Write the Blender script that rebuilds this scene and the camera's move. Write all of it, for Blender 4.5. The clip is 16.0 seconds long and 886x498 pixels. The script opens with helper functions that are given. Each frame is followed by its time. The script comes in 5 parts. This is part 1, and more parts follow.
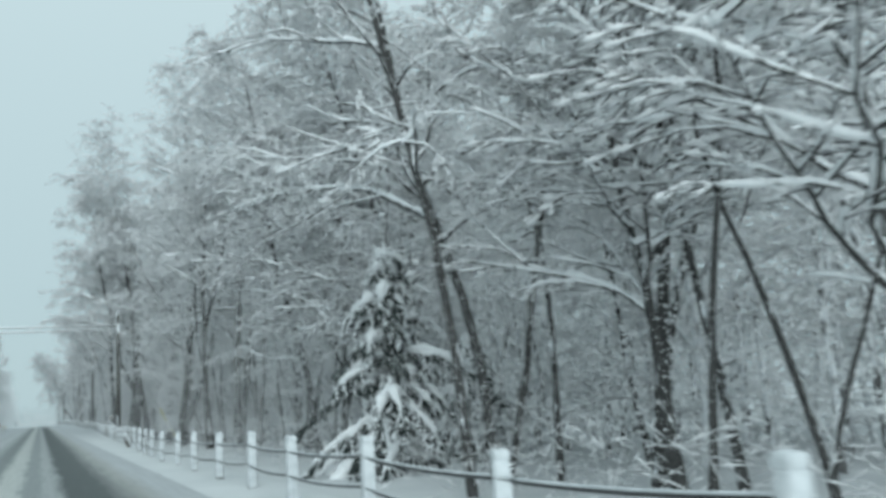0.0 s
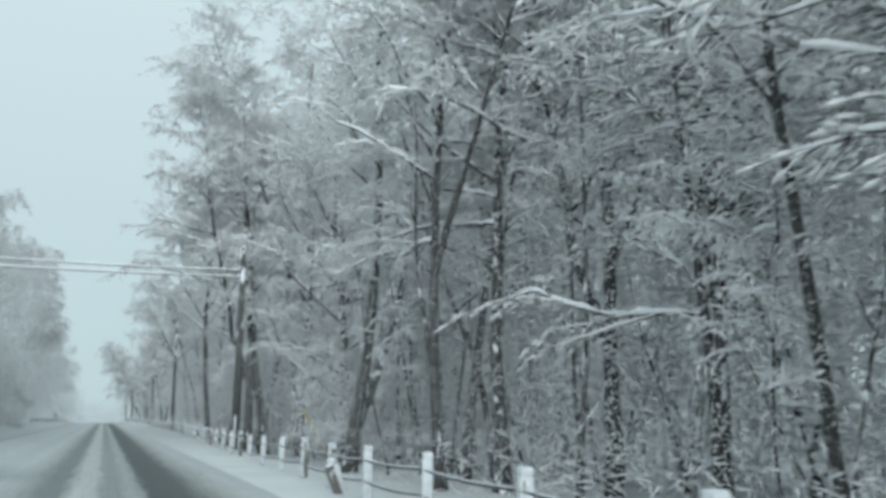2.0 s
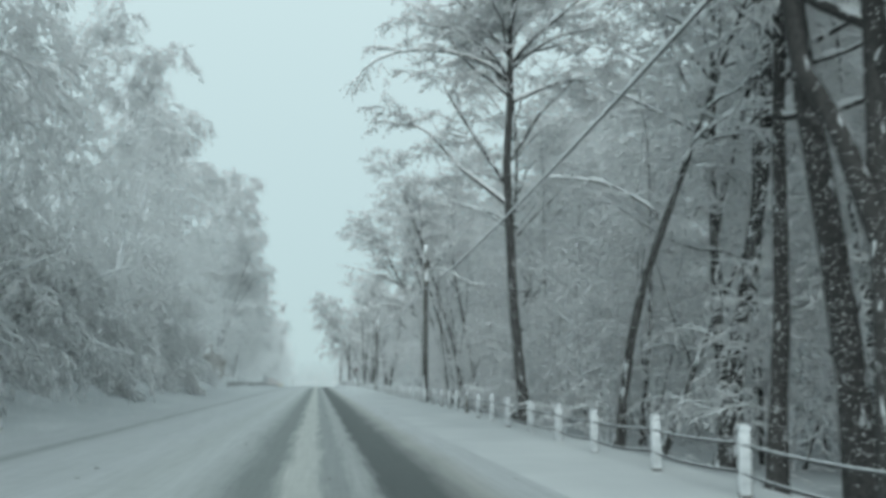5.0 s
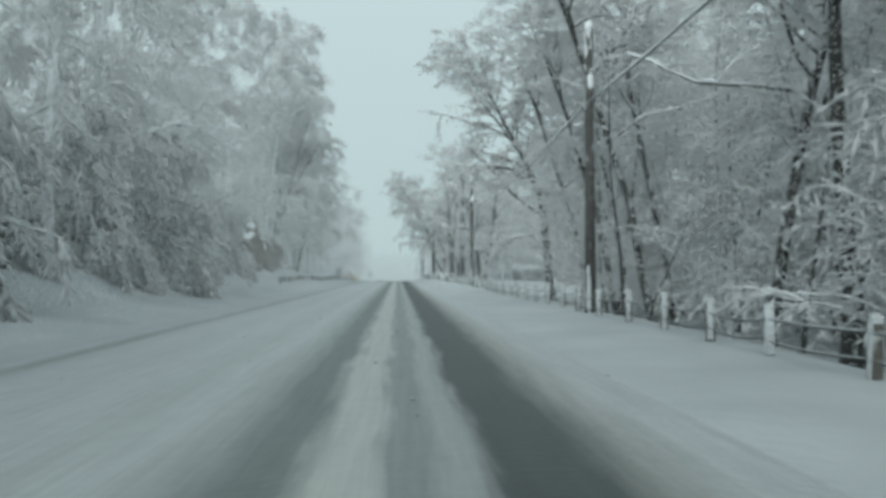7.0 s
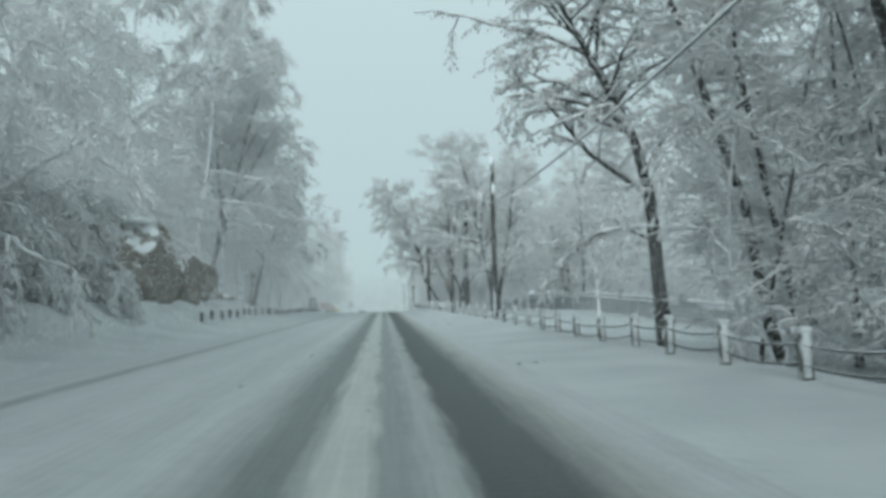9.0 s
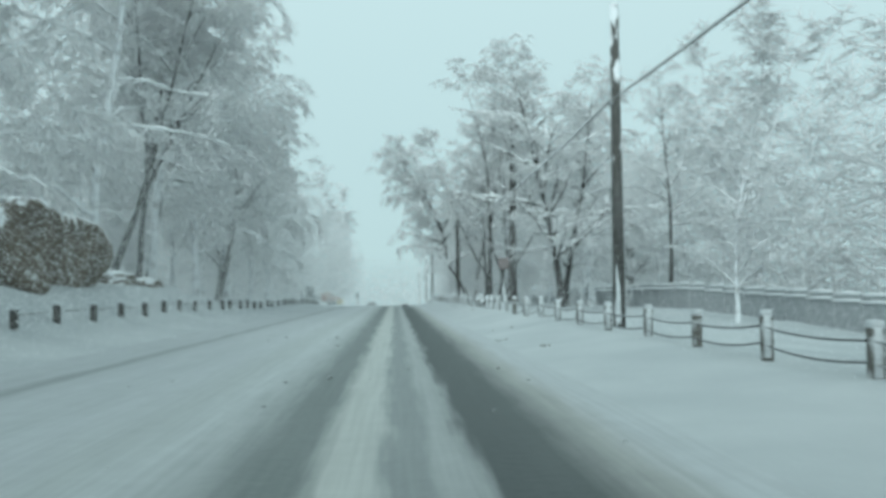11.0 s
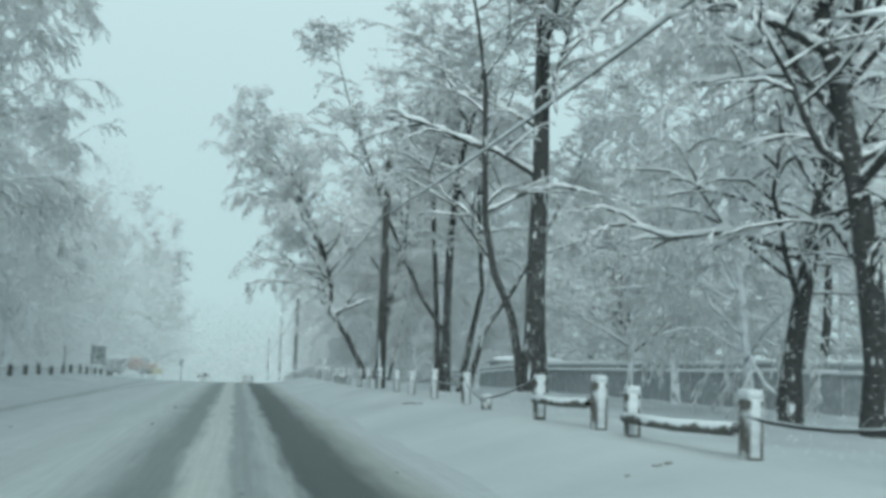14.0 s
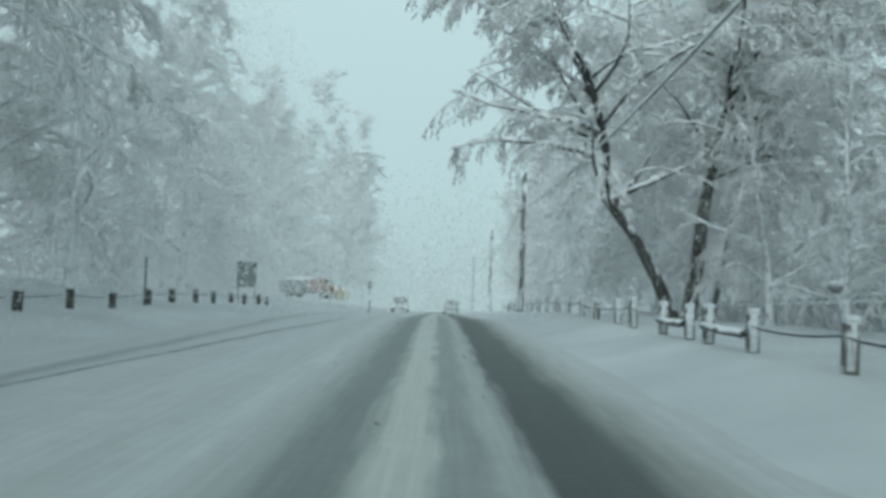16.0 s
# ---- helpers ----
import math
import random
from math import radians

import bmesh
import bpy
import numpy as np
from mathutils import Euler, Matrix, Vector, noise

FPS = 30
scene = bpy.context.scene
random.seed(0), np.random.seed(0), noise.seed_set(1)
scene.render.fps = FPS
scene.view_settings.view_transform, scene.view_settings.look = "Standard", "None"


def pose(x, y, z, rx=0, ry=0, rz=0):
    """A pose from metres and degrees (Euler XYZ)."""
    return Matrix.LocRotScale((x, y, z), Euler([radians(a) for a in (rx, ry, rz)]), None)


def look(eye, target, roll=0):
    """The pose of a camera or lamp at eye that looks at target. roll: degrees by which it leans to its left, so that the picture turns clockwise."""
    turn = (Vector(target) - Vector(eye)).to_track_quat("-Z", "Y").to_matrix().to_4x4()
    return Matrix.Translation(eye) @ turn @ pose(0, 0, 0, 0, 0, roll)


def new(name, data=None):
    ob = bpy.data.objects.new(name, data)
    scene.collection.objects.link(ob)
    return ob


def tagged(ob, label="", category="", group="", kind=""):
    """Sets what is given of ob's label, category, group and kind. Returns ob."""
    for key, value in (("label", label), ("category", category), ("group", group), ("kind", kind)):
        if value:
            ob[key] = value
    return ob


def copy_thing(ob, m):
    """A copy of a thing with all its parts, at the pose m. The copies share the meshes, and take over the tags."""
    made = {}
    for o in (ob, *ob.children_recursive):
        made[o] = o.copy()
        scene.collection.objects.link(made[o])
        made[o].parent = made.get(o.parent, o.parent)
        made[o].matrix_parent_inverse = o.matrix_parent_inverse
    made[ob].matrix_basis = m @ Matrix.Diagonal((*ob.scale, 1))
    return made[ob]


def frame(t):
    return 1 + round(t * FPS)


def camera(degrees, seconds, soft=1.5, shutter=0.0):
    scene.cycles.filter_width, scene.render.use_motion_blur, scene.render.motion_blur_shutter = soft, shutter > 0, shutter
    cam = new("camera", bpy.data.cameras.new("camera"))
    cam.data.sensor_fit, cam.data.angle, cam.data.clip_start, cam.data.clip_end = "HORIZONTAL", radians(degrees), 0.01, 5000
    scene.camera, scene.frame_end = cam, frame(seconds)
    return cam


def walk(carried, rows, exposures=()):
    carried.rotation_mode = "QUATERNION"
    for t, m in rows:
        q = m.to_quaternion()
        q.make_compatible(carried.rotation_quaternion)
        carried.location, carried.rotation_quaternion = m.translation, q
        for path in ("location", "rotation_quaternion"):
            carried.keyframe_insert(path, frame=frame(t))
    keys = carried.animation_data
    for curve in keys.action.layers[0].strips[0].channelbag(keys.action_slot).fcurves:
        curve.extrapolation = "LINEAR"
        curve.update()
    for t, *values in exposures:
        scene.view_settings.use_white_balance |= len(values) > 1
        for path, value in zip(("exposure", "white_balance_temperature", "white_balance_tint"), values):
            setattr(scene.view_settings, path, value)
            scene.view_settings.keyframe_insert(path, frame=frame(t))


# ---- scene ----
cam = camera(50.50, 16.0, soft=3.8, shutter=0.15)
PATH = [
    (0.0, (0.267, 0.000, 1.251), (8.127, 18.123, 4.376), -3.31),
    (0.5, (0.159, 6.403, 1.245), (7.093, 24.838, 4.718), -1.14),
    (1.0, (0.065, 12.752, 1.214), (6.811, 31.249, 4.729), 0.72),
    (1.5, (0.001, 19.072, 1.326), (6.470, 37.615, 5.112), 0.86),
    (2.0, (-0.067, 25.486, 1.217), (6.510, 44.036, 4.769), 0.29),
    (2.5, (-0.110, 31.917, 1.284), (5.558, 50.899, 4.030), 0.27),
    (3.0, (-0.125, 38.414, 1.254), (5.010, 57.540, 4.052), -0.22),
    (3.5, (-0.129, 44.737, 1.231), (5.091, 63.845, 3.995), -0.61),
    (4.0, (-0.192, 50.925, 1.219), (4.402, 70.021, 4.994), -1.44),
    (4.5, (-0.171, 56.732, 1.248), (3.789, 76.007, 4.823), -0.26),
    (5.0, (-0.104, 62.448, 1.252), (2.492, 82.086, 4.012), 0.17),
    (7.3, (0.071, 90.042, 1.260), (1.036, 110.013, 1.710), -0.19),
    (7.5, (0.073, 92.508, 1.235), (1.045, 112.475, 1.827), -0.22),
    (8.0, (0.070, 98.765, 1.243), (1.296, 118.706, 2.184), -0.08),
    (8.5, (0.057, 105.142, 1.266), (1.262, 125.078, 2.320), -1.22),
    (9.0, (0.056, 111.416, 1.248), (1.354, 131.343, 2.342), -1.30),
    (9.5, (0.042, 117.658, 1.255), (1.417, 137.590, 2.167), -1.36),
    (9.7, (0.039, 120.161, 1.259), (1.442, 140.092, 2.137), -1.38),
    (11.8, (0.067, 146.180, 1.241), (0.623, 166.146, 2.274), 0.07),
    (12.0, (0.059, 148.687, 1.223), (0.444, 168.634, 2.626), -0.15),
    (12.5, (0.015, 154.986, 1.276), (0.627, 174.942, 2.465), -0.41),
    (13.0, (-0.005, 161.200, 1.240), (1.303, 181.118, 2.487), 0.54),
    (13.5, (-0.010, 167.386, 1.278), (2.179, 187.206, 2.812), 1.98),
    (14.0, (-0.012, 173.543, 1.203), (4.151, 192.945, 3.703), 1.66),
    (14.5, (-0.003, 179.657, 1.269), (5.000, 198.813, 4.099), 1.08),
    (15.0, (-0.013, 185.771, 1.249), (2.972, 205.448, 3.234), 2.45),
    (15.5, (-0.021, 191.778, 1.262), (1.060, 211.724, 2.267), 1.79),
    (16.0, (-0.057, 197.844, 1.244), (0.029, 217.830, 1.986), 1.95),
]
EXPOSURES = [(0, -0.12, 6300, 6), (1, -0.08, 6330, 7.5), (2.5, 0.02, 6430, 8.5), (3.5, 0.03, 6480, 9), (5, 0.0, 6400, 4), (7.5, -0.12, 6570, 6.5), (9, -0.12, 6420, 5), (9.5, -0.1, 6300, 1.5), (12, 0.1, 6200, -2), (12.6, -0.02, 6190, -3), (14.2, -0.01, 6180, -0.8), (16, -0.08, 6230, 0)]
walk(cam, [(t, look(eye, target, roll)) for t, eye, target, roll in PATH], EXPOSURES)

# ---- world and light: heavy overcast, snowing ----
world = bpy.data.worlds.new("overcast_sky")
scene.world = world
world.use_nodes = True
wn, wl = world.node_tree.nodes, world.node_tree.links
wn.clear()
w_out = wn.new("ShaderNodeOutputWorld")
w_bg = wn.new("ShaderNodeBackground")
w_sky = wn.new("ShaderNodeTexSky")
w_sky.sky_type = "NISHITA"
w_sky.sun_disc = False
w_sky.sun_elevation, w_sky.sun_rotation = radians(30), radians(198)
w_mix = wn.new("ShaderNodeMix")
w_mix.data_type = "RGBA"
w_mix.inputs[0].default_value = 0.997
w_co = wn.new("ShaderNodeTexCoord")
w_sep = wn.new("ShaderNodeSeparateXYZ")
w_ramp = wn.new("ShaderNodeValToRGB")
w_ramp.color_ramp.elements[0].position, w_ramp.color_ramp.elements[0].color = 0.0, (0.505, 0.64, 0.675, 1)
w_ramp.color_ramp.elements[1].position, w_ramp.color_ramp.elements[1].color = 0.5, (0.66, 0.80, 0.835, 1)
wl.new(w_co.outputs["Generated"], w_sep.inputs[0])
wl.new(w_sep.outputs["Z"], w_ramp.inputs[0])
wl.new(w_sky.outputs[0], w_mix.inputs[6])
wl.new(w_ramp.outputs[0], w_mix.inputs[7])
wl.new(w_mix.outputs[2], w_bg.inputs[0])
w_bg.inputs[1].default_value = 1.0
wl.new(w_bg.outputs[0], w_out.inputs[0])

sun_data = bpy.data.lights.new("sun", "SUN")
sun_data.energy, sun_data.angle, sun_data.color = 1.95, radians(40), (0.90, 0.98, 1.0)
sun = new("sun", sun_data)
sun.matrix_world = pose(0, 0, 60, 60, 0, -18)


# ---- materials ----
def material(name, rough=0.8):
    m = bpy.data.materials.new(name)
    m.use_nodes = True
    n, l = m.node_tree.nodes, m.node_tree.links
    b = n["Principled BSDF"]
    b.inputs["Roughness"].default_value = rough
    return m, n, l, b


def noise_node(n, l, scale, detail=4, coord="Object"):
    c = n.new("ShaderNodeTexCoord")
    t = n.new("ShaderNodeTexNoise")
    t.inputs["Scale"].default_value, t.inputs["Detail"].default_value = scale, detail
    l.new(c.outputs[coord], t.inputs["Vector"])
    return t


def ramp_node(n, l, source, stops):
    r = n.new("ShaderNodeValToRGB")
    e = r.color_ramp.elements
    while len(e) < len(stops):
        e.new(0.5)
    for el, (p, c) in zip(e, stops):
        el.position, el.color = p, (*c, 1)
    l.new(source, r.inputs[0])
    return r


def bump_node(n, l, b, source, strength, dist):
    k = n.new("ShaderNodeBump")
    k.inputs["Strength"].default_value, k.inputs["Distance"].default_value = strength, dist
    l.new(source, k.inputs["Height"])
    l.new(k.outputs[0], b.inputs["Normal"])


def two_tone(name, dark, light, scale, rough=0.8, bump=0.3, dist=0.02, lo=0.35, hi=0.65, metal=0.0):
    m, n, l, b = material(name, rough)
    t = noise_node(n, l, scale, 6)
    r = ramp_node(n, l, t.outputs[0], [(lo, dark), (hi, light)])
    l.new(r.outputs[0], b.inputs["Base Color"])
    b.inputs["Metallic"].default_value = metal
    bump_node(n, l, b, t.outputs[0], bump, dist)
    return m


def snowy(name, dark, light, scale, cover_lo, cover_hi, patch=2.5, stretch=1.0):
    """A dark surface on which wind-blown snow sticks in patches, most of it on what faces up."""
    m, n, l, b = material(name, 0.85)
    t = noise_node(n, l, scale, 6)
    r = ramp_node(n, l, t.outputs[0], [(0.3, dark), (0.7, light)])
    p = n.new("ShaderNodeTexNoise")
    p.inputs["Scale"].default_value, p.inputs["Detail"].default_value = patch, 5
    mp = n.new("ShaderNodeMapping")
    mp.inputs["Scale"].default_value = (1, 1, stretch)
    c = n.new("ShaderNodeTexCoord")
    l.new(c.outputs["Object"], mp.inputs[0])
    l.new(mp.outputs[0], p.inputs["Vector"])
    g = n.new("ShaderNodeNewGeometry")
    s = n.new("ShaderNodeSeparateXYZ")
    l.new(g.outputs["Normal"], s.inputs[0])
    a = n.new("ShaderNodeMath")
    a.operation = "MULTIPLY_ADD"
    a.inputs[1].default_value = 0.28
    l.new(s.outputs["Z"], a.inputs[0])
    l.new(p.outputs[0], a.inputs[2])
    k = ramp_node(n, l, a.outputs[0], [(cover_lo, (0, 0, 0)), (cover_hi, (1, 1, 1))])
    x = n.new("ShaderNodeMix")
    x.data_type = "RGBA"
    l.new(k.outputs[0], x.inputs[0])
    l.new(r.outputs[0], x.inputs[6])
    x.inputs[7].default_value = (0.82, 0.84, 0.86, 1)
    l.new(x.outputs[2], b.inputs["Base Color"])
    bump_node(n, l, b, a.outputs[0], 0.5, 0.03)
    return m


def twig_material(name, dark, light, lo, hi, through_light=0.2):
    """Rime-covered twigs: each twig its own mix of wood and frost."""
    m, n, l, b = material(name, 0.9)
    g = n.new("ShaderNodeNewGeometry")
    r = ramp_node(n, l, g.outputs["Random Per Island"], [(lo, dark), (hi, light)])
    l.new(r.outputs[0], b.inputs["Base Color"])
    shine = n.new("ShaderNodeBsdfTranslucent")
    l.new(r.outputs[0], shine.inputs[0])
    both = n.new("ShaderNodeMixShader")
    both.inputs[0].default_value = through_light
    l.new(b.outputs[0], both.inputs[1])
    l.new(shine.outputs[0], both.inputs[2])
    l.new(both.outputs[0], n["Material Output"].inputs[0])
    return m


M_SNOW = two_tone("snow", (0.78, 0.80, 0.83), (0.88, 0.89, 0.90), 1.3, 0.7, 0.25, 0.05)
M_SNOW_CLUMP = two_tone("snow_clump", (0.86, 0.875, 0.89), (0.94, 0.945, 0.95), 6.0, 0.75, 0.4, 0.03)
M_BARK = snowy("bark", (0.032, 0.033, 0.033), (0.082, 0.079, 0.076), 14, 0.615, 0.70, 6.5, 0.35)
# frost on the bark, with distance haze painted into its pale base
M_BARK_FROST_HAZE = snowy("frost_and_haze_bark", (0.26, 0.26, 0.26), (0.40, 0.395, 0.39), 12, 0.32, 0.52, 4.0, 0.6)
# dark bark lifted to mid grey, haze painted into the colour
M_BARK_MID = snowy("haze_mid_bark", (0.11, 0.11, 0.11), (0.21, 0.207, 0.203), 12, 0.42, 0.57, 3.5, 0.6)
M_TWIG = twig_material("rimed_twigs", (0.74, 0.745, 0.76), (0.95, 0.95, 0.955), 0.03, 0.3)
# rime whitened further so that distant crowns look hazy
M_TWIG_FAR = twig_material("rimed_hazy_twigs", (0.84, 0.845, 0.855), (0.955, 0.955, 0.96), 0.0, 0.3, 0.4)
M_POLE = snowy("weathered_pole", (0.05, 0.05, 0.05), (0.12, 0.115, 0.105), 9, 0.61, 0.70, 3.5, 0.5)
M_POST = snowy("post_timber", (0.08, 0.08, 0.075), (0.19, 0.18, 0.16), 10, 0.50, 0.62, 4.0, 0.7)
M_NEEDLES = two_tone("dark_needles", (0.022, 0.032, 0.03), (0.06, 0.075, 0.07), 7, 0.9, 0.2, 0.01)
M_ROCK = snowy("brown_rock", (0.10, 0.085, 0.07), (0.18, 0.15, 0.118), 0.7, 0.68, 0.75, 1.0, 1.0)
M_CABLE = two_tone("black_cable", (0.03, 0.03, 0.032), (0.06, 0.06, 0.06), 20, 0.6)
M_STEEL = two_tone("galvanised_steel", (0.22, 0.24, 0.25), (0.4, 0.42, 0.43), 6, 0.45, 0.1, 0.005, metal=0.7)
M_CRUST = two_tone("packed_snow_crust", (0.52, 0.545, 0.56), (0.70, 0.72, 0.735), 7.0, 0.75, 0.5, 0.03)
M_BOARD = two_tone("grey_fence_boards", (0.33, 0.345, 0.355), (0.45, 0.465, 0.475), 3.5, 0.85, 0.3, 0.01)


# ---- ground heights ----
def lerp(v, pts):
    return float(np.interp(v, [p[0] for p in pts], [p[1] for p in pts]))


FENCE_X = [(-40, 3.3), (30, 3.4), (50, 4.05), (75, 4.6), (105, 5.5), (135, 5.6), (152, 5.45), (160, 5.1), (165, 4.8), (171, 4.52), (180, 4.45), (188, 4.5), (195, 4.45), (208, 4.35), (250, 4.3), (400, 4.3)]
VERGE_Z = [(-40, 0.02), (60, -0.02), (100, 0.06), (140, 0.15), (165, 0.40), (175, 0.48), (200, 0.48), (212, 0.42), (260, 0.4), (400, 0.4)]
WOOD_Z = [(-40, -0.55), (120, -0.6), (150, -0.3), (175, 0.35), (230, 0.45), (400, 0.3)]
FIELD_Z = [(-40, -0.6), (120, -1.0), (160, -1.1), (195, 0.1), (240, -0.1), (400, -0.2)]
BANK_Z = [(-40, 1.0), (100, 1.3), (172, 1.55), (181, 1.6), (188, 1.1), (198, 0.5), (215, 0.45), (400, 0.5)]


def road_z(y):
    return 0.0 if y < 225 else -0.0013 * (y - 225) ** 2 if y < 236 else -0.157 - 0.0286 * (y - 236)


def ground_z(x, y):
    fx = lerp(y, FENCE_X)
    if x >= 0:
        vz, wz, fz = lerp(y, VERGE_Z), lerp(y, WOOD_Z), lerp(y, FIELD_Z)
        h = lerp(x, [(1.8, -0.03), (2.3, 0.01), (fx - 0.4, vz), (fx + 0.6, vz), (fx + 2.6, wz), (19, fz), (60, fz), (120, fz + 3)])
    else:
        bz = lerp(y, BANK_Z)
        h = lerp(-x, [(5.9, -0.03), (6.4, 0.05), (8.3, 0.28), (9.2, 0.34 + 0.25 * (bz - 0.5)), (10.4, bz), (16, bz + 0.5), (60, bz + 3), (120, bz + 6)])
    if x > 1.9 or x < -6.2:
        amp = 0.05 if abs(x) < 8 else 0.12
        h += amp * noise.noise((x * 0.5, y * 0.35, 0)) + 0.02 * noise.noise((x * 2.1, y * 1.7, 5))
    for mx, my, mh in ((7.75, 197.7, 0.3), (8.75, 185.2, 0.13), (9.5, 188.6, 0.13)):
        h += mh * math.exp(-((x - mx) ** 2 + (y - my) ** 2) / 2.2)
    return h + road_z(y)


def mesh_object(name, verts, faces, mat, parent=None, smooth=True):
    me = bpy.data.meshes.new(name)
    me.from_pydata([tuple(v) for v in verts], [], faces)
    me.materials.append(mat)
    if smooth:
        me.polygons.foreach_set("use_smooth", [True] * len(me.polygons))
    me.update()
    ob = new(name, me)
    if parent is not None:
        ob.parent = parent
    return ob


def part(name, bm, mat, parent=None, label="", smooth=False):
    me = bpy.data.meshes.new(name)
    bmesh.ops.recalc_face_normals(bm, faces=bm.faces[:])
    bm.to_mesh(me)
    bm.free()
    me.materials.append(mat)
    if smooth:
        me.polygons.foreach_set("use_smooth", [True] * len(me.polygons))
    ob = new(name, me)
    if parent is not None:
        ob.parent = parent
    return tagged(ob, label)


def thing(name, x, y, z, label, category, group="", turn=0.0):
    ob = new(name)
    ob.empty_display_size = 0.3
    ob.matrix_world = pose(x, y, z, 0, 0, turn)
    return tagged(ob, label, category, group)


def grid_sheet(name, xs, ys, height, mat):
    verts = [(x, y, height(x, y)) for y in ys for x in xs]
    w = len(xs)
    faces = [(j * w + i, j * w + i + 1, (j + 1) * w + i + 1, (j + 1) * w + i) for j in range(len(ys) - 1) for i in range(w - 1)]
    return mesh_object(name, verts, faces, mat)


def steps(*spans):
    out = []
    for a, b, s in spans:
        out += list(np.arange(a, b, s))
    return [float(v) for v in out] + [float(spans[-1][1])]


gx = steps((-900, -120, 130), (-120, -20, 10), (-20, -10.5, 0.9), (-10.5, -5.6, 0.35), (-5.6, 1.6, 1.2), (1.6, 9, 0.3), (9, 24, 1.2), (24, 120, 9), (120, 900, 130))
gy = steps((-500, -40, 60), (-40, 0, 4), (0, 240, 0.8), (240, 340, 3), (340, 420, 10), (420, 1500, 120))
M_GROUND, n, l, b = material("settled_snow", 0.75)
t1 = noise_node(n, l, 0.35, 5)
t2 = noise_node(n, l, 5.0, 6)
r1 = ramp_node(n, l, t1.outputs[0], [(0.3, (0.42, 0.445, 0.46)), (0.7, (0.54, 0.56, 0.57))])
# lighter snow tone, painted to imitate stronger light on the early right verge
r2 = ramp_node(n, l, t1.outputs[0], [(0.3, (0.58, 0.60, 0.61)), (0.7, (0.70, 0.715, 0.72))])
gsep = n.new("ShaderNodeSeparateXYZ")
gco = n.new("ShaderNodeTexCoord")
l.new(gco.outputs["Object"], gsep.inputs[0])
# painted brightness: full below y 55, gone by y 95, right verge only
bright_y = n.new("ShaderNodeMapRange")
bright_y.inputs["From Min"].default_value, bright_y.inputs["From Max"].default_value = 95, 55
l.new(gsep.outputs["Y"], bright_y.inputs["Value"])
bright_x = n.new("ShaderNodeMapRange")
bright_x.inputs["From Min"].default_value, bright_x.inputs["From Max"].default_value = 1.6, 2.6
l.new(gsep.outputs["X"], bright_x.inputs["Value"])
brightened = n.new("ShaderNodeMath")
brightened.operation = "MULTIPLY"
l.new(bright_x.outputs[0], brightened.inputs[0])
l.new(bright_y.outputs[0], brightened.inputs[1])
gmix = n.new("ShaderNodeMix")
gmix.data_type = "RGBA"
l.new(brightened.outputs[0], gmix.inputs[0])
l.new(r1.outputs[0], gmix.inputs[6])
l.new(r2.outputs[0], gmix.inputs[7])
l.new(gmix.outputs[2], b.inputs["Base Color"])
add = n.new("ShaderNodeMath")
add.operation = "MULTIPLY_ADD"
add.inputs[1].default_value = 0.25
l.new(t2.outputs[0], add.inputs[0])
l.new(t1.outputs[0], add.inputs[2])
bump_node(n, l, b, add.outputs[0], 0.5, 0.12)
ground = grid_sheet("ground", gx, gy, ground_z, M_GROUND)
tagged(ground, "deep fresh snow over verges, banks and woods", "snow ground", kind="structure")

# ---- road with packed snow and two wheel tracks ----
ROAD_PROFILE = [(-6.2, 0.06), (-5.75, 0.05), (-5.5, 0.035), (-5.15, 0.035), (-4.95, 0.04), (-4.75, 0.025), (-4.5, 0.028), (-4.2, 0.04), (-3.0, 0.045), (-1.75, 0.04), (-1.35, 0.012),
                (-0.75, 0.008), (-0.45, 0.035), (-0.1, 0.034), (0.03, 0.018), (0.2, 0.034), (0.5, 0.03), (0.68, 0.004), (1.45, 0.002), (1.75, 0.03), (2.1, 0.055), (2.5, 0.05)]


def road_height(x, y):
    h = lerp(x, ROAD_PROFILE)
    return h + road_z(y) + 0.008 * noise.noise((x * 1.7, y * 0.5, 3)) + 0.005 * noise.noise((x * 5, y * 3, 9))


rx = steps((-6.2, 2.5, 0.1))
ry = steps((-40, 0, 2), (0, 240, 0.6), (240, 420, 3))
M_ROAD, n, l, b = material("snow_packed_asphalt", 0.55)
co = n.new("ShaderNodeTexCoord")
sep = n.new("ShaderNodeSeparateXYZ")
wob = n.new("ShaderNodeTexNoise")
wob.inputs["Scale"].default_value, wob.inputs["Detail"].default_value = 0.25, 3
l.new(co.outputs["Object"], wob.inputs["Vector"])
l.new(co.outputs["Object"], sep.inputs[0])
stretch = n.new("ShaderNodeMapping")
stretch.inputs["Scale"].default_value = (7, 0.5, 1)
l.new(co.outputs["Object"], stretch.inputs[0])
streak = n.new("ShaderNodeTexNoise")
streak.inputs["Scale"].default_value, streak.inputs["Detail"].default_value = 1.0, 6
l.new(stretch.outputs[0], streak.inputs["Vector"])
shift = n.new("ShaderNodeMath")
shift.operation = "MULTIPLY_ADD"
shift.inputs[1].default_value = 0.22
l.new(wob.outputs[0], shift.inputs[0])
l.new(sep.outputs["X"], shift.inputs[2])
shift2 = n.new("ShaderNodeMath")
shift2.operation = "MULTIPLY_ADD"
shift2.inputs[1].default_value = 0.34
l.new(streak.outputs[0], shift2.inputs[0])
l.new(shift.outputs[0], shift2.inputs[2])
mr = n.new("ShaderNodeMapRange")
mr.inputs["From Min"].default_value, mr.inputs["From Max"].default_value = -6.2 + 0.28, 2.5 + 0.28
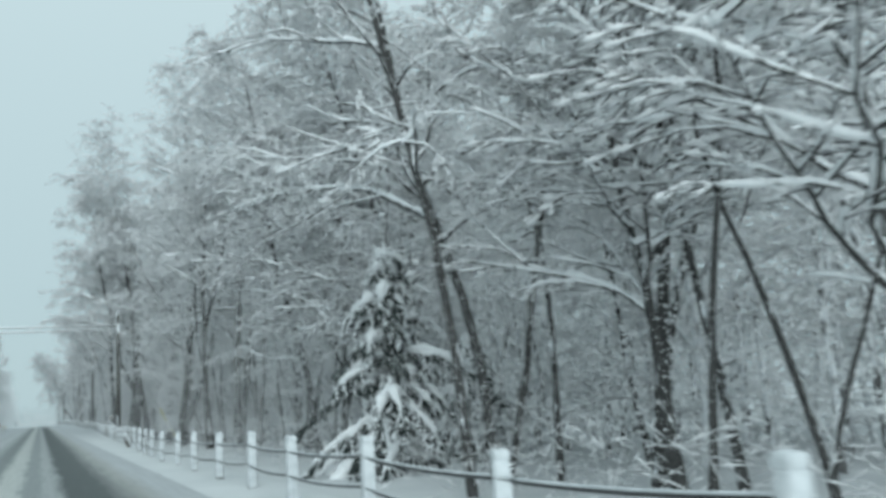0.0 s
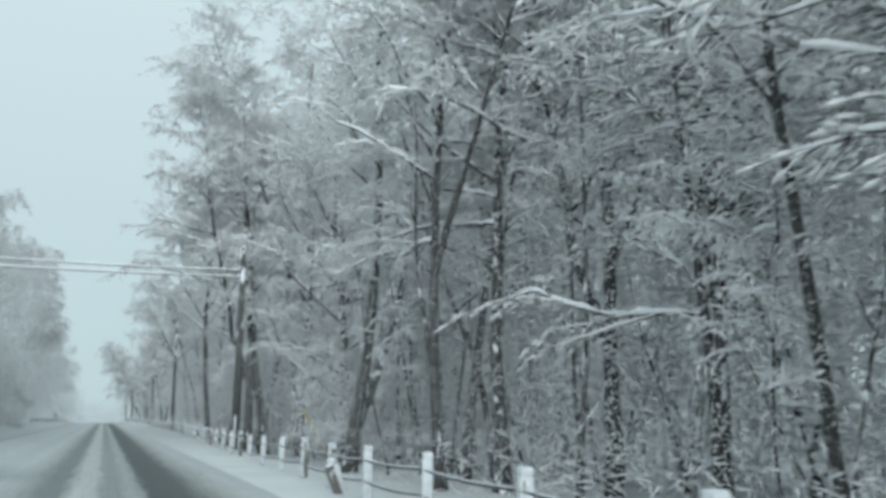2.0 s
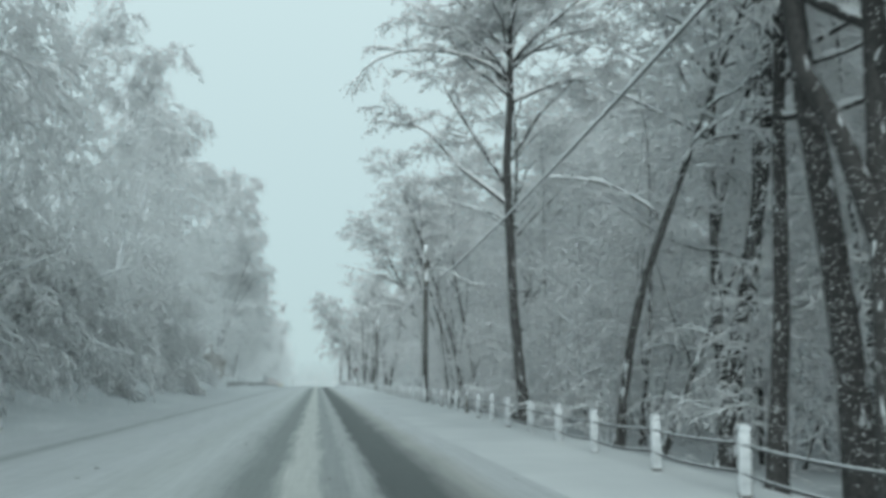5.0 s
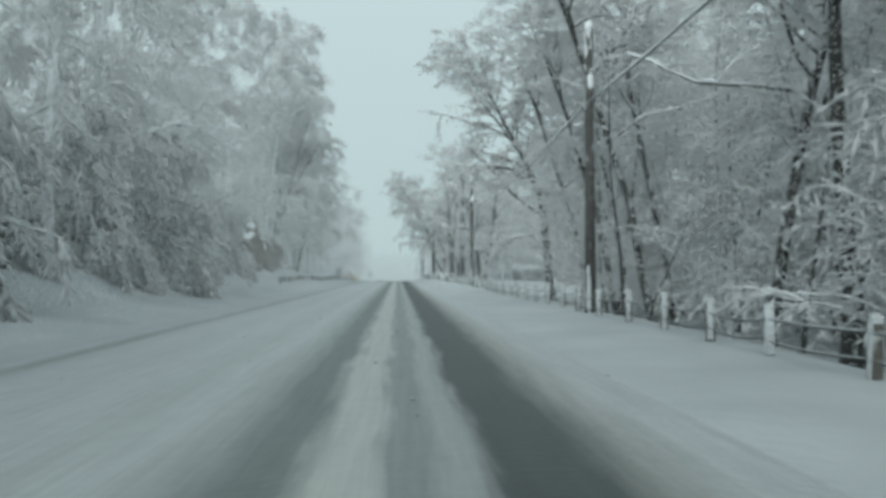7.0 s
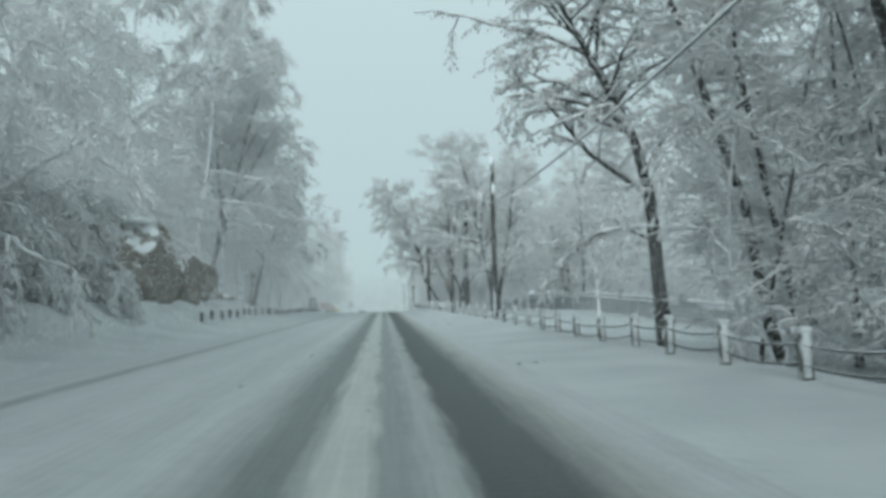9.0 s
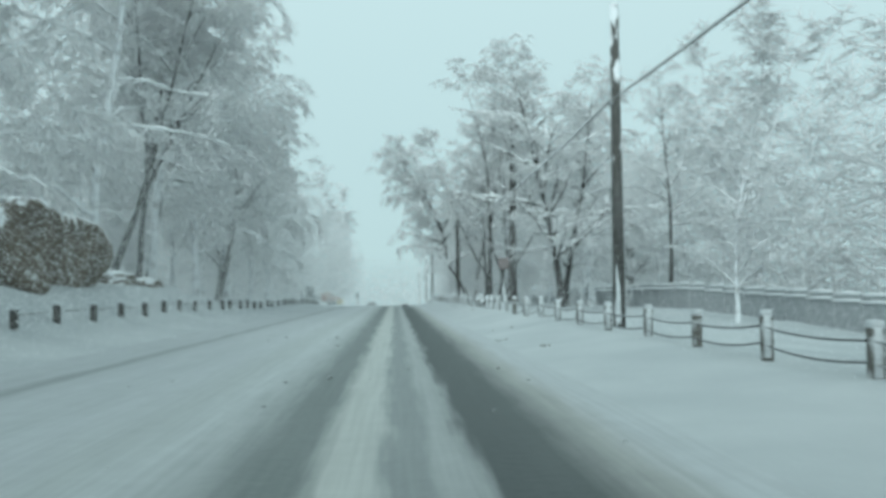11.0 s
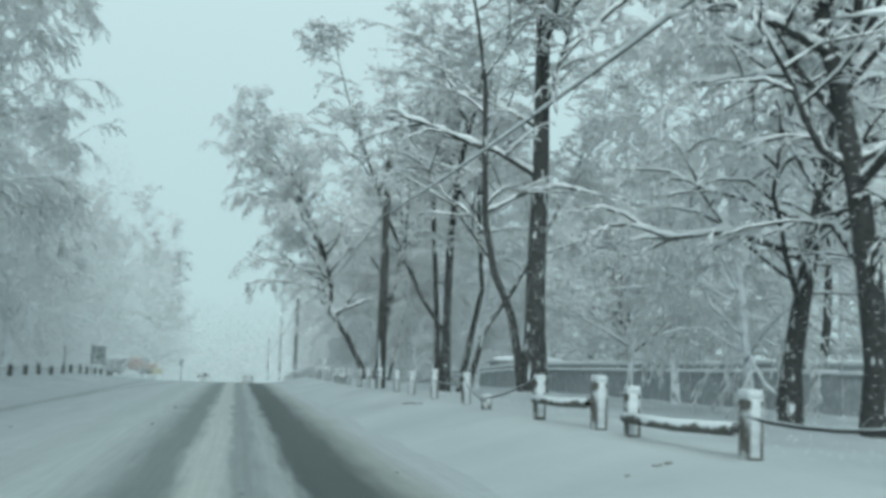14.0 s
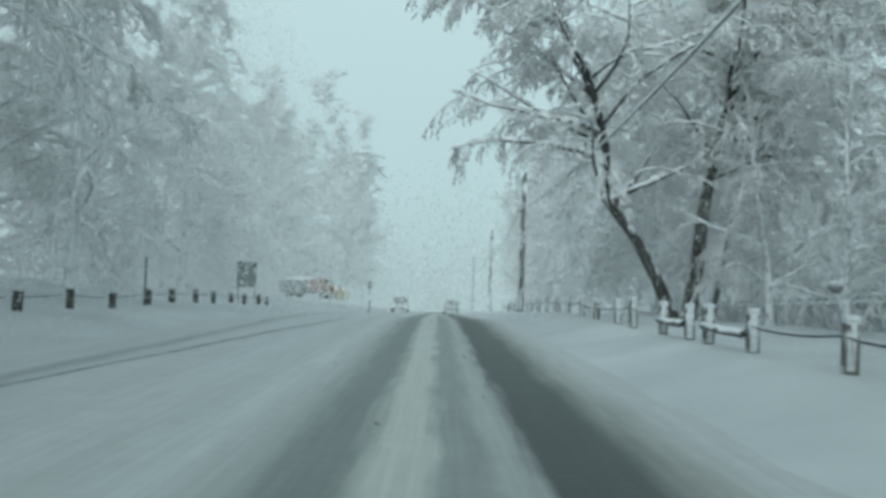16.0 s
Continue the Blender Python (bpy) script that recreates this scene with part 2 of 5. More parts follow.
l.new(shift2.outputs[0], mr.inputs["Value"])
SN, SL, WET, GREY = (0.49, 0.51, 0.525), (0.35, 0.37, 0.37), (0.042, 0.054, 0.053), (0.165, 0.186, 0.182)


def rp(x):
    return (x + 6.2) / 8.7


cols = ramp_node(n, l, mr.outputs[0], [
    (rp(-5.7), SN), (rp(-5.4), (0.456, 0.479, 0.49)), (rp(-5.1), SN), (rp(-4.85), (0.285, 0.302, 0.308)), (rp(-4.6), (0.456, 0.479, 0.49)), (rp(-4.1), SN), (rp(-3.4), (0.456, 0.479, 0.49)), (rp(-2.9), SN), (rp(-2.2), (0.433, 0.456, 0.456)), (rp(-1.75), (0.49, 0.513, 0.519)), (rp(-1.3), SL), (rp(-0.95), GREY), (rp(-0.65), GREY), (rp(-0.42), (0.475, 0.488, 0.465)),
    (rp(-0.12), (0.47, 0.485, 0.465)), (rp(0.02), (0.25, 0.27, 0.268)), (rp(0.24), (0.235, 0.255, 0.253)), (rp(0.4), (0.37, 0.388, 0.386)), (rp(0.55), (0.34, 0.358, 0.356)), (rp(0.72), WET), (rp(1.3), (0.065, 0.078, 0.076)), (rp(1.75), (0.36, 0.365, 0.35)), (rp(2.1), SN)])
thin = n.new("ShaderNodeMapping")
thin.inputs["Scale"].default_value = (16, 0.35, 1)
l.new(co.outputs["Object"], thin.inputs[0])
lines_n = n.new("ShaderNodeTexNoise")
lines_n.inputs["Scale"].default_value, lines_n.inputs["Detail"].default_value = 1.0, 5
l.new(thin.outputs[0], lines_n.inputs["Vector"])
speck = noise_node(n, l, 3.0, 6)
worn = n.new("ShaderNodeMath")
worn.operation = "MULTIPLY_ADD"
worn.inputs[1].default_value = 0.5
l.new(speck.outputs[0], worn.inputs[0])
l.new(lines_n.outputs[0], worn.inputs[2])
wear = ramp_node(n, l, worn.outputs[0], [(0.55, (0.83, 0.835, 0.835)), (0.95, (1.0, 1.0, 1.0))])
wmix = n.new("ShaderNodeMix")
wmix.data_type, wmix.blend_type = "RGBA", "MULTIPLY"
wmix.inputs[0].default_value = 1.0
l.new(cols.outputs[0], wmix.inputs[6])
l.new(wear.outputs[0], wmix.inputs[7])
l.new(wmix.outputs[2], b.inputs["Base Color"])
fine = noise_node(n, l, 9.0, 5)
bump_node(n, l, b, fine.outputs[0], 0.4, 0.03)
road = grid_sheet("road", rx, ry, road_height, M_ROAD)
tagged(road, "snow-covered road with dark slushy wheel tracks", "road", kind="structure")
# one fresh tyre track swinging across the empty lane
M_TRACK = two_tone("dark_tyre_slush", (0.12, 0.13, 0.13), (0.30, 0.315, 0.32), 2.5, 0.6, 0.4, 0.02)
ty = np.linspace(202, 229, 55)
tx = np.interp(ty, [202, 207.6, 209.7, 212.2, 215.3, 219.5, 223.5, 229], [-4.62, -4.56, -4.46, -4.2, -4.02, -3.72, -3.32, -2.9])
tw = np.interp(ty, [202, 209, 214, 222, 229], [0.05, 0.10, 0.17, 0.2, 0.06])
tverts, tfaces = [], []
for k in range(55):
    for s in (-0.5, -0.25, 0.25, 0.5):
        x = float(tx[k] + s * tw[k] * (1 + 0.5 * noise.noise((k * 0.6, s * 3, 1))))
        tverts.append((x, float(ty[k]), road_height(x, float(ty[k])) + (0.010 if abs(s) < 0.4 else 0.004)))
for k in range(54):
    for s in range(3):
        tfaces.append((4 * k + s, 4 * k + s + 1, 4 * k + s + 5, 4 * k + s + 4))
track = mesh_object("tyre_track", tverts, tfaces, M_TRACK, road)
tagged(track, "dark wet tyre track across the snowy lane")


# ---- trees ----
class Buffer:
    def __init__(self):
        self.v, self.f, self.n, self.sp = [], [], 0, []

    def spindle(self, a, b, r):
        """A small blunt clump of snow along a twig."""
        self.sp.append((*a, *b, r))

    def tube(self, pts, rad, sides):
        pts = np.asarray(pts, float)
        k = len(pts)
        d = np.empty_like(pts)
        d[1:-1] = pts[2:] - pts[:-2]
        d[0], d[-1] = pts[1] - pts[0], pts[-1] - pts[-2]
        d /= np.linalg.norm(d, axis=1)[:, None] + 1e-9
        ref = np.array((0.0, 0.0, 1.0)) if abs(d[0][2]) < 0.85 else np.array((1.0, 0.0, 0.0))
        u = np.cross(d, ref)
        u /= np.linalg.norm(u, axis=1)[:, None] + 1e-9
        w = np.cross(u, d)
        a = np.arange(sides) * 2 * np.pi / sides + 0.5
        ring = np.cos(a)[None, :, None] * u[:, None, :] + np.sin(a)[None, :, None] * w[:, None, :]
        body = k - 1
        vs = (pts[:body, None, :] + ring[:body] * np.asarray(rad)[:body, None, None]).reshape(-1, 3)
        s = self.n
        self.v.append(vs)
        self.v.append(pts[-1:])
        tip = s + body * sides
        self.n += body * sides + 1
        for j in range(body - 1):
            for i in range(sides):
                i2 = (i + 1) % sides
                self.f.append((s + j * sides + i, s + j * sides + i2, s + (j + 1) * sides + i2, s + (j + 1) * sides + i))
        for i in range(sides):
            self.f.append((s + (body - 1) * sides + i, s + (body - 1) * sides + (i + 1) % sides, tip))

    def mesh(self, name, mat, smooth=True):
        me = bpy.data.meshes.new(name)
        vs = np.concatenate(self.v) if self.v else np.zeros((0, 3))
        fs = list(self.f)
        if self.sp:
            q = np.array(self.sp)
            a, b, r = q[:, :3], q[:, 3:6], q[:, 6:]
            d = b - a
            d = d / (np.linalg.norm(d, axis=1)[:, None] + 1e-9)
            u = np.cross(d, np.where(np.abs(d[:, 2:]) > 0.9, (1.0, 0, 0), (0, 0, 1.0)))
            u /= np.linalg.norm(u, axis=1)[:, None] + 1e-9
            w = np.cross(u, d)
            m = a + (b - a) * 0.64 + np.array((0, 0, 1.0)) * r * 0.4
            ring = [m + (u * math.cos(t) + w * math.sin(t)) * r * 1.1 for t in (0.5, 2.6, 4.7)]
            block = np.stack([a, *ring, b + d * r * 0.2], 1).reshape(-1, 3)
            n0 = len(vs)
            vs = np.concatenate([vs, block])
            i = n0 + np.arange(len(q))[:, None] * 5
            tri = np.array([(0, 1, 2), (0, 2, 3), (0, 3, 1), (4, 2, 1), (4, 3, 2), (4, 1, 3)])
            fs += (i[:, None, :] + tri[None]).reshape(-1, 3).tolist()
        me.from_pydata(vs.tolist(), [], fs)
        me.materials.append(mat)
        if smooth:
            me.polygons.foreach_set("use_smooth", [True] * len(me.polygons))
        me.update()
        return me


def limb_path(rng, start, way, length, segs, wiggle, lift):
    p, d, out = np.array(start, float), np.array(way, float), [np.array(start, float)]
    for i in range(segs):
        d = d + rng.normal(0, wiggle, 3) + np.array((0, 0, lift))
        d /= np.linalg.norm(d)
        p = p + d * length / segs
        out.append(p.copy())
    return np.array(out)


def along(path, f):
    k = f * (len(path) - 1)
    i = min(int(k), len(path) - 2)
    return path[i] + (path[i + 1] - path[i]) * (k - i), path[i + 1] - path[i]


def side_way(rng, d, spread, up):
    d = d / (np.linalg.norm(d) + 1e-9)
    a = rng.uniform(0, 2 * np.pi)
    r = np.array((np.cos(a), np.sin(a), rng.normal(0, 0.25)))
    v = d * (1 - spread) + r * spread + np.array((0, 0, up))
    return v / np.linalg.norm(v)


def snow_on(buf, path, rad, extra, sides=4):
    """Uneven pads of snow along a limb, thick where it lies level."""
    if len(path) > 4:
        f, g = np.linspace(0, 1, len(path)), np.linspace(0, 1, 2 * len(path) + 3)
        path = np.stack([np.interp(g, f, path[:, i]) for i in range(3)], 1)
        rad = np.interp(g, f, rad)
    d = np.gradient(path, axis=0)
    flat = 1 - np.abs(d[:, 2]) / (np.linalg.norm(d, axis=1) + 1e-9)
    k = np.arange(len(path)) + path[0][0] * 3.7
    lumpy = 0.95 + 0.4 * np.sin(k * 2.4) + 0.35 * np.sin(k * 5.3 + 1)
    r = (rad * 0.6 + extra) * np.clip(flat * 1.7, 0.15, 1) * lumpy
    buf.tube(path + np.stack([0 * r, 0 * r, rad * 0.55 + r * 0.55], 1), r, sides)


def tree_meshes(seed, height, trunk_r, bare, stems, limbs, branches, twigs, reach, lift=0.0, droop=-0.10, twig_len=0.85, twig_r=0.032, snow=0.032, lean=0.0, twig_segs=2, sides=6, fork=0.0, spines=(), extra=(), bare_wood=True, flat=False, plume=False):
    """Wood, snow and rimed twigs of one tree, standing at the origin. spines: bent stems and extra: long limbs, as (radius, points)."""
    rng = np.random.default_rng(seed)
    wood, white, crown = Buffer(), Buffer(), Buffer()

    def spray_way(d, side):
        """Sideways in a level fan, as in boughs weighed down by snow."""
        d = d / (np.linalg.norm(d) + 1e-9)
        h = np.cross(d, (0, 0, 1.0))
        h /= np.linalg.norm(h) + 1e-9
        v = d * 0.7 + h * side * rng.uniform(0.45, 0.95) + np.array((0, 0, rng.normal(0.0, 0.09)))
        return v / np.linalg.norm(v)

    def twigs_on(bp):
        for q in range(twigs if flat else 0):
            st3, dr3 = along(bp, rng.uniform(0.15, 1.0))
            w3 = spray_way(dr3, rng.choice((-1, 1)))
            tl = twig_len * rng.uniform(0.5, 1.3)
            end = st3 + w3 * tl + np.array((0, 0, -0.25 * tl * tl))
            mid = (st3 + end) / 2 + np.array((0, 0, 0.03))
            wood.tube(np.array((st3, mid, end)), np.array((0.011, 0.008, 0.004)), 3)
            crown.spindle(st3 + (0, 0, 0.02), mid + (mid - st3) * 0.2 + (0, 0, 0.02), twig_r * rng.uniform(0.6, 1.4))
            crown.spindle(mid - (mid - st3) * 0.2 + (0, 0, 0.02), end + (0, 0, 0.02), twig_r * rng.uniform(0.5, 1.3))
        for _ in range(0 if flat else twigs):
            st3, dr3 = along(bp, rng.uniform(0.1, 1.0))
            tl = twig_len * rng.uniform(0.5, 1.25)
            if twig_segs == 1:
                tp = limb_path(rng, st3, side_way(rng, dr3, 0.6, 0.0), tl, 1, 0.16, droop * 2)
                crown.tube(tp, twig_r * np.array((1.1, 0.55)), 3)
                continue
            w3 = side_way(rng, dr3, 0.48, droop * (2 if droop > -0.2 else 4))
            if plume:
                w3 = dr3 / (np.linalg.norm(dr3) + 1e-9) * 0.8 + rng.normal(0, 0.3, 3) + np.array((0, 0, -0.35))
                w3 /= np.linalg.norm(w3)
            mid = st3 + w3 * tl * 0.5
            w4 = w3 + rng.normal(0, 0.25, 3) + np.array((0, 0, droop * 4.5))
            crown.spindle(st3, mid + w3 * tl * 0.15, twig_r * rng.uniform(0.7, 1.5))
            if rng.random() < 0.35:
                continue
            crown.spindle(mid, mid + w4 / np.linalg.norm(w4) * tl * 0.5, twig_r * rng.uniform(0.7, 1.5))

    def clothe(lp, lr0, ln):
        for j in range(branches):
            fb = 0.15 + 0.85 * (j + rng.uniform(0, 1)) / branches
            st2, dr2 = along(lp, min(fb, 0.99))
            bl = ln * rng.uniform(0.25, 0.5) * (1.15 - 0.5 * fb) + 0.3
            bp = limb_path(rng, st2, spray_way(dr2, 1 if j % 2 else -1) if flat else side_way(rng, dr2, 0.55, 0.12), bl, 3, 0.17, droop * (0.9 if flat else 1.6))
            br = lr0 * 0.33 * (1 - np.linspace(0, 1, 4) * 0.8) + 0.004
            if twig_segs == 1:
                for q0, q1 in zip(bp[:-1], bp[1:]):
                    white.spindle(q0, q1 + (q1 - q0) * 0.2, snow * rng.uniform(0.5, 0.95))
            else:
                if bare_wood:
                    wood.tube(bp, br, 3)
                snow_on(white, bp, br, snow * 0.8, 3)
            twigs_on(bp)

    stems_made = []
    if spines:
        for r0, pts in spines:
            pts = np.array(pts, float)
            up = pts[-1] - pts[-2]
            top = limb_path(rng, pts[-1], up / np.linalg.norm(up), max(height - pts[-1][2], 1.0), 5, 0.07, 0.05)
            path = np.concatenate([pts, top[1:]])
            rad = r0 * (1 - np.linspace(0, 1, len(path)) ** 1.1 * 0.93)
            rad[0] *= 1.3
            stems_made.append((path, rad, height, r0))
    else:
        for s in range(stems):
            a = rng.uniform(0, 2 * np.pi)
            tilt = lean if stems == 1 else rng.uniform(0.12, 0.42)
            way = np.array((np.cos(a) * tilt, np.sin(a) * tilt, 1.0))
            h = height * (1 if s == 0 else rng.uniform(0.7, 0.98))
            r0 = trunk_r * (1 if s == 0 else rng.uniform(0.6, 0.9))
            base = np.array((rng.normal(0, 0.22), rng.normal(0, 0.22), -0.3)) if stems > 1 else np.array((0, 0, -0.3))
            path = limb_path(rng, base, way / np.linalg.norm(way), h, 11, 0.055, 0.03)
            rad = r0 * (1 - np.linspace(0, 1, 12) ** 0.9 * 0.93)
            rad[0] *= 1.35
            stems_made.append((path, rad, h, r0))
    for path, rad, h, r0 in stems_made:
        wood.tube(path, rad, sides)
        mains = [(path, rad, 0.0)]
        if rng.random() < fork:
            st, dr = along(path, rng.uniform(0.28, 0.42))
            p2 = limb_path(rng, st, side_way(rng, dr, 0.4, 0.35), h * 0.62, 8, 0.06, 0.06)
            r2 = r0 * 0.62 * (1 - np.linspace(0, 1, 9) ** 0.9 * 0.93)
            wood.tube(p2, r2, sides)
            mains.append((p2, r2, -0.25))
        for mp, mrad, off in mains:
            for i in range(limbs if off == 0 else limbs // 2):
                f = bare + off * bare + (1 - bare) * ((i + rng.uniform(0, 1)) / limbs if off == 0 else rng.random())
                f = min(max(f, 0.12), 0.985)
                st, dr = along(mp, f)
                ln = reach * (0.45 + 0.75 * (1 - f)) * rng.uniform(0.65, 1.2)
                ln = min(ln, reach * (0.85 if twig_segs == 1 else 1.2))
                k = 7 if twig_segs > 1 else 4
                lp = limb_path(rng, st, side_way(rng, dr, 0.72, 0.2 + 0.3 * f), ln, k, 0.17, lift - 0.03)
                lr0 = min(np.interp(f, np.linspace(0, 1, len(mrad)), mrad) * 0.6, 0.017 * ln + 0.008)
                lr = lr0 * (1 - np.linspace(0, 1, k + 1) * 0.85)
                wood.tube(lp, lr * (0.45 if plume else 1), 4 if twig_segs > 1 else 3)
                snow_on(white, lp, lr, snow, 4 if twig_segs > 1 else 3)
                clothe(lp, lr0, ln)
    for r0, pts in extra:
        lp = np.array(pts, float)
        lr = r0 * (1 - np.linspace(0, 1, len(lp)) * 0.8)
        wood.tube(lp, lr, 5)
        snow_on(white, lp, lr, snow * 1.2)
        ln = float(np.linalg.norm(lp[-1] - lp[0]))
        clothe(lp, r0 * 0.8, ln * 0.8)
        clothe(lp, r0 * 0.6, ln * 0.6)
    return wood, white, crown


def tree_from(buffers, name, label, bark, rime, m, group="roadside trees", category="tree"):
    wood, white, crown = buffers
    root = new(name)
    root.empty_display_size = 0.4
    root.matrix_world = m
    tagged(root, label, category, group)
    for nm, buf, mat, lb in (("trunk", wood, bark, ""), ("snow", white, M_SNOW_CLUMP, "snow lying along the limbs"), ("crown", crown, rime, "rime-covered twigs")):
        ob = new(nm, buf.mesh(nm, mat))
        ob.parent = root
        tagged(ob, lb, kind="" if nm == "trunk" else "stuff")
    return root


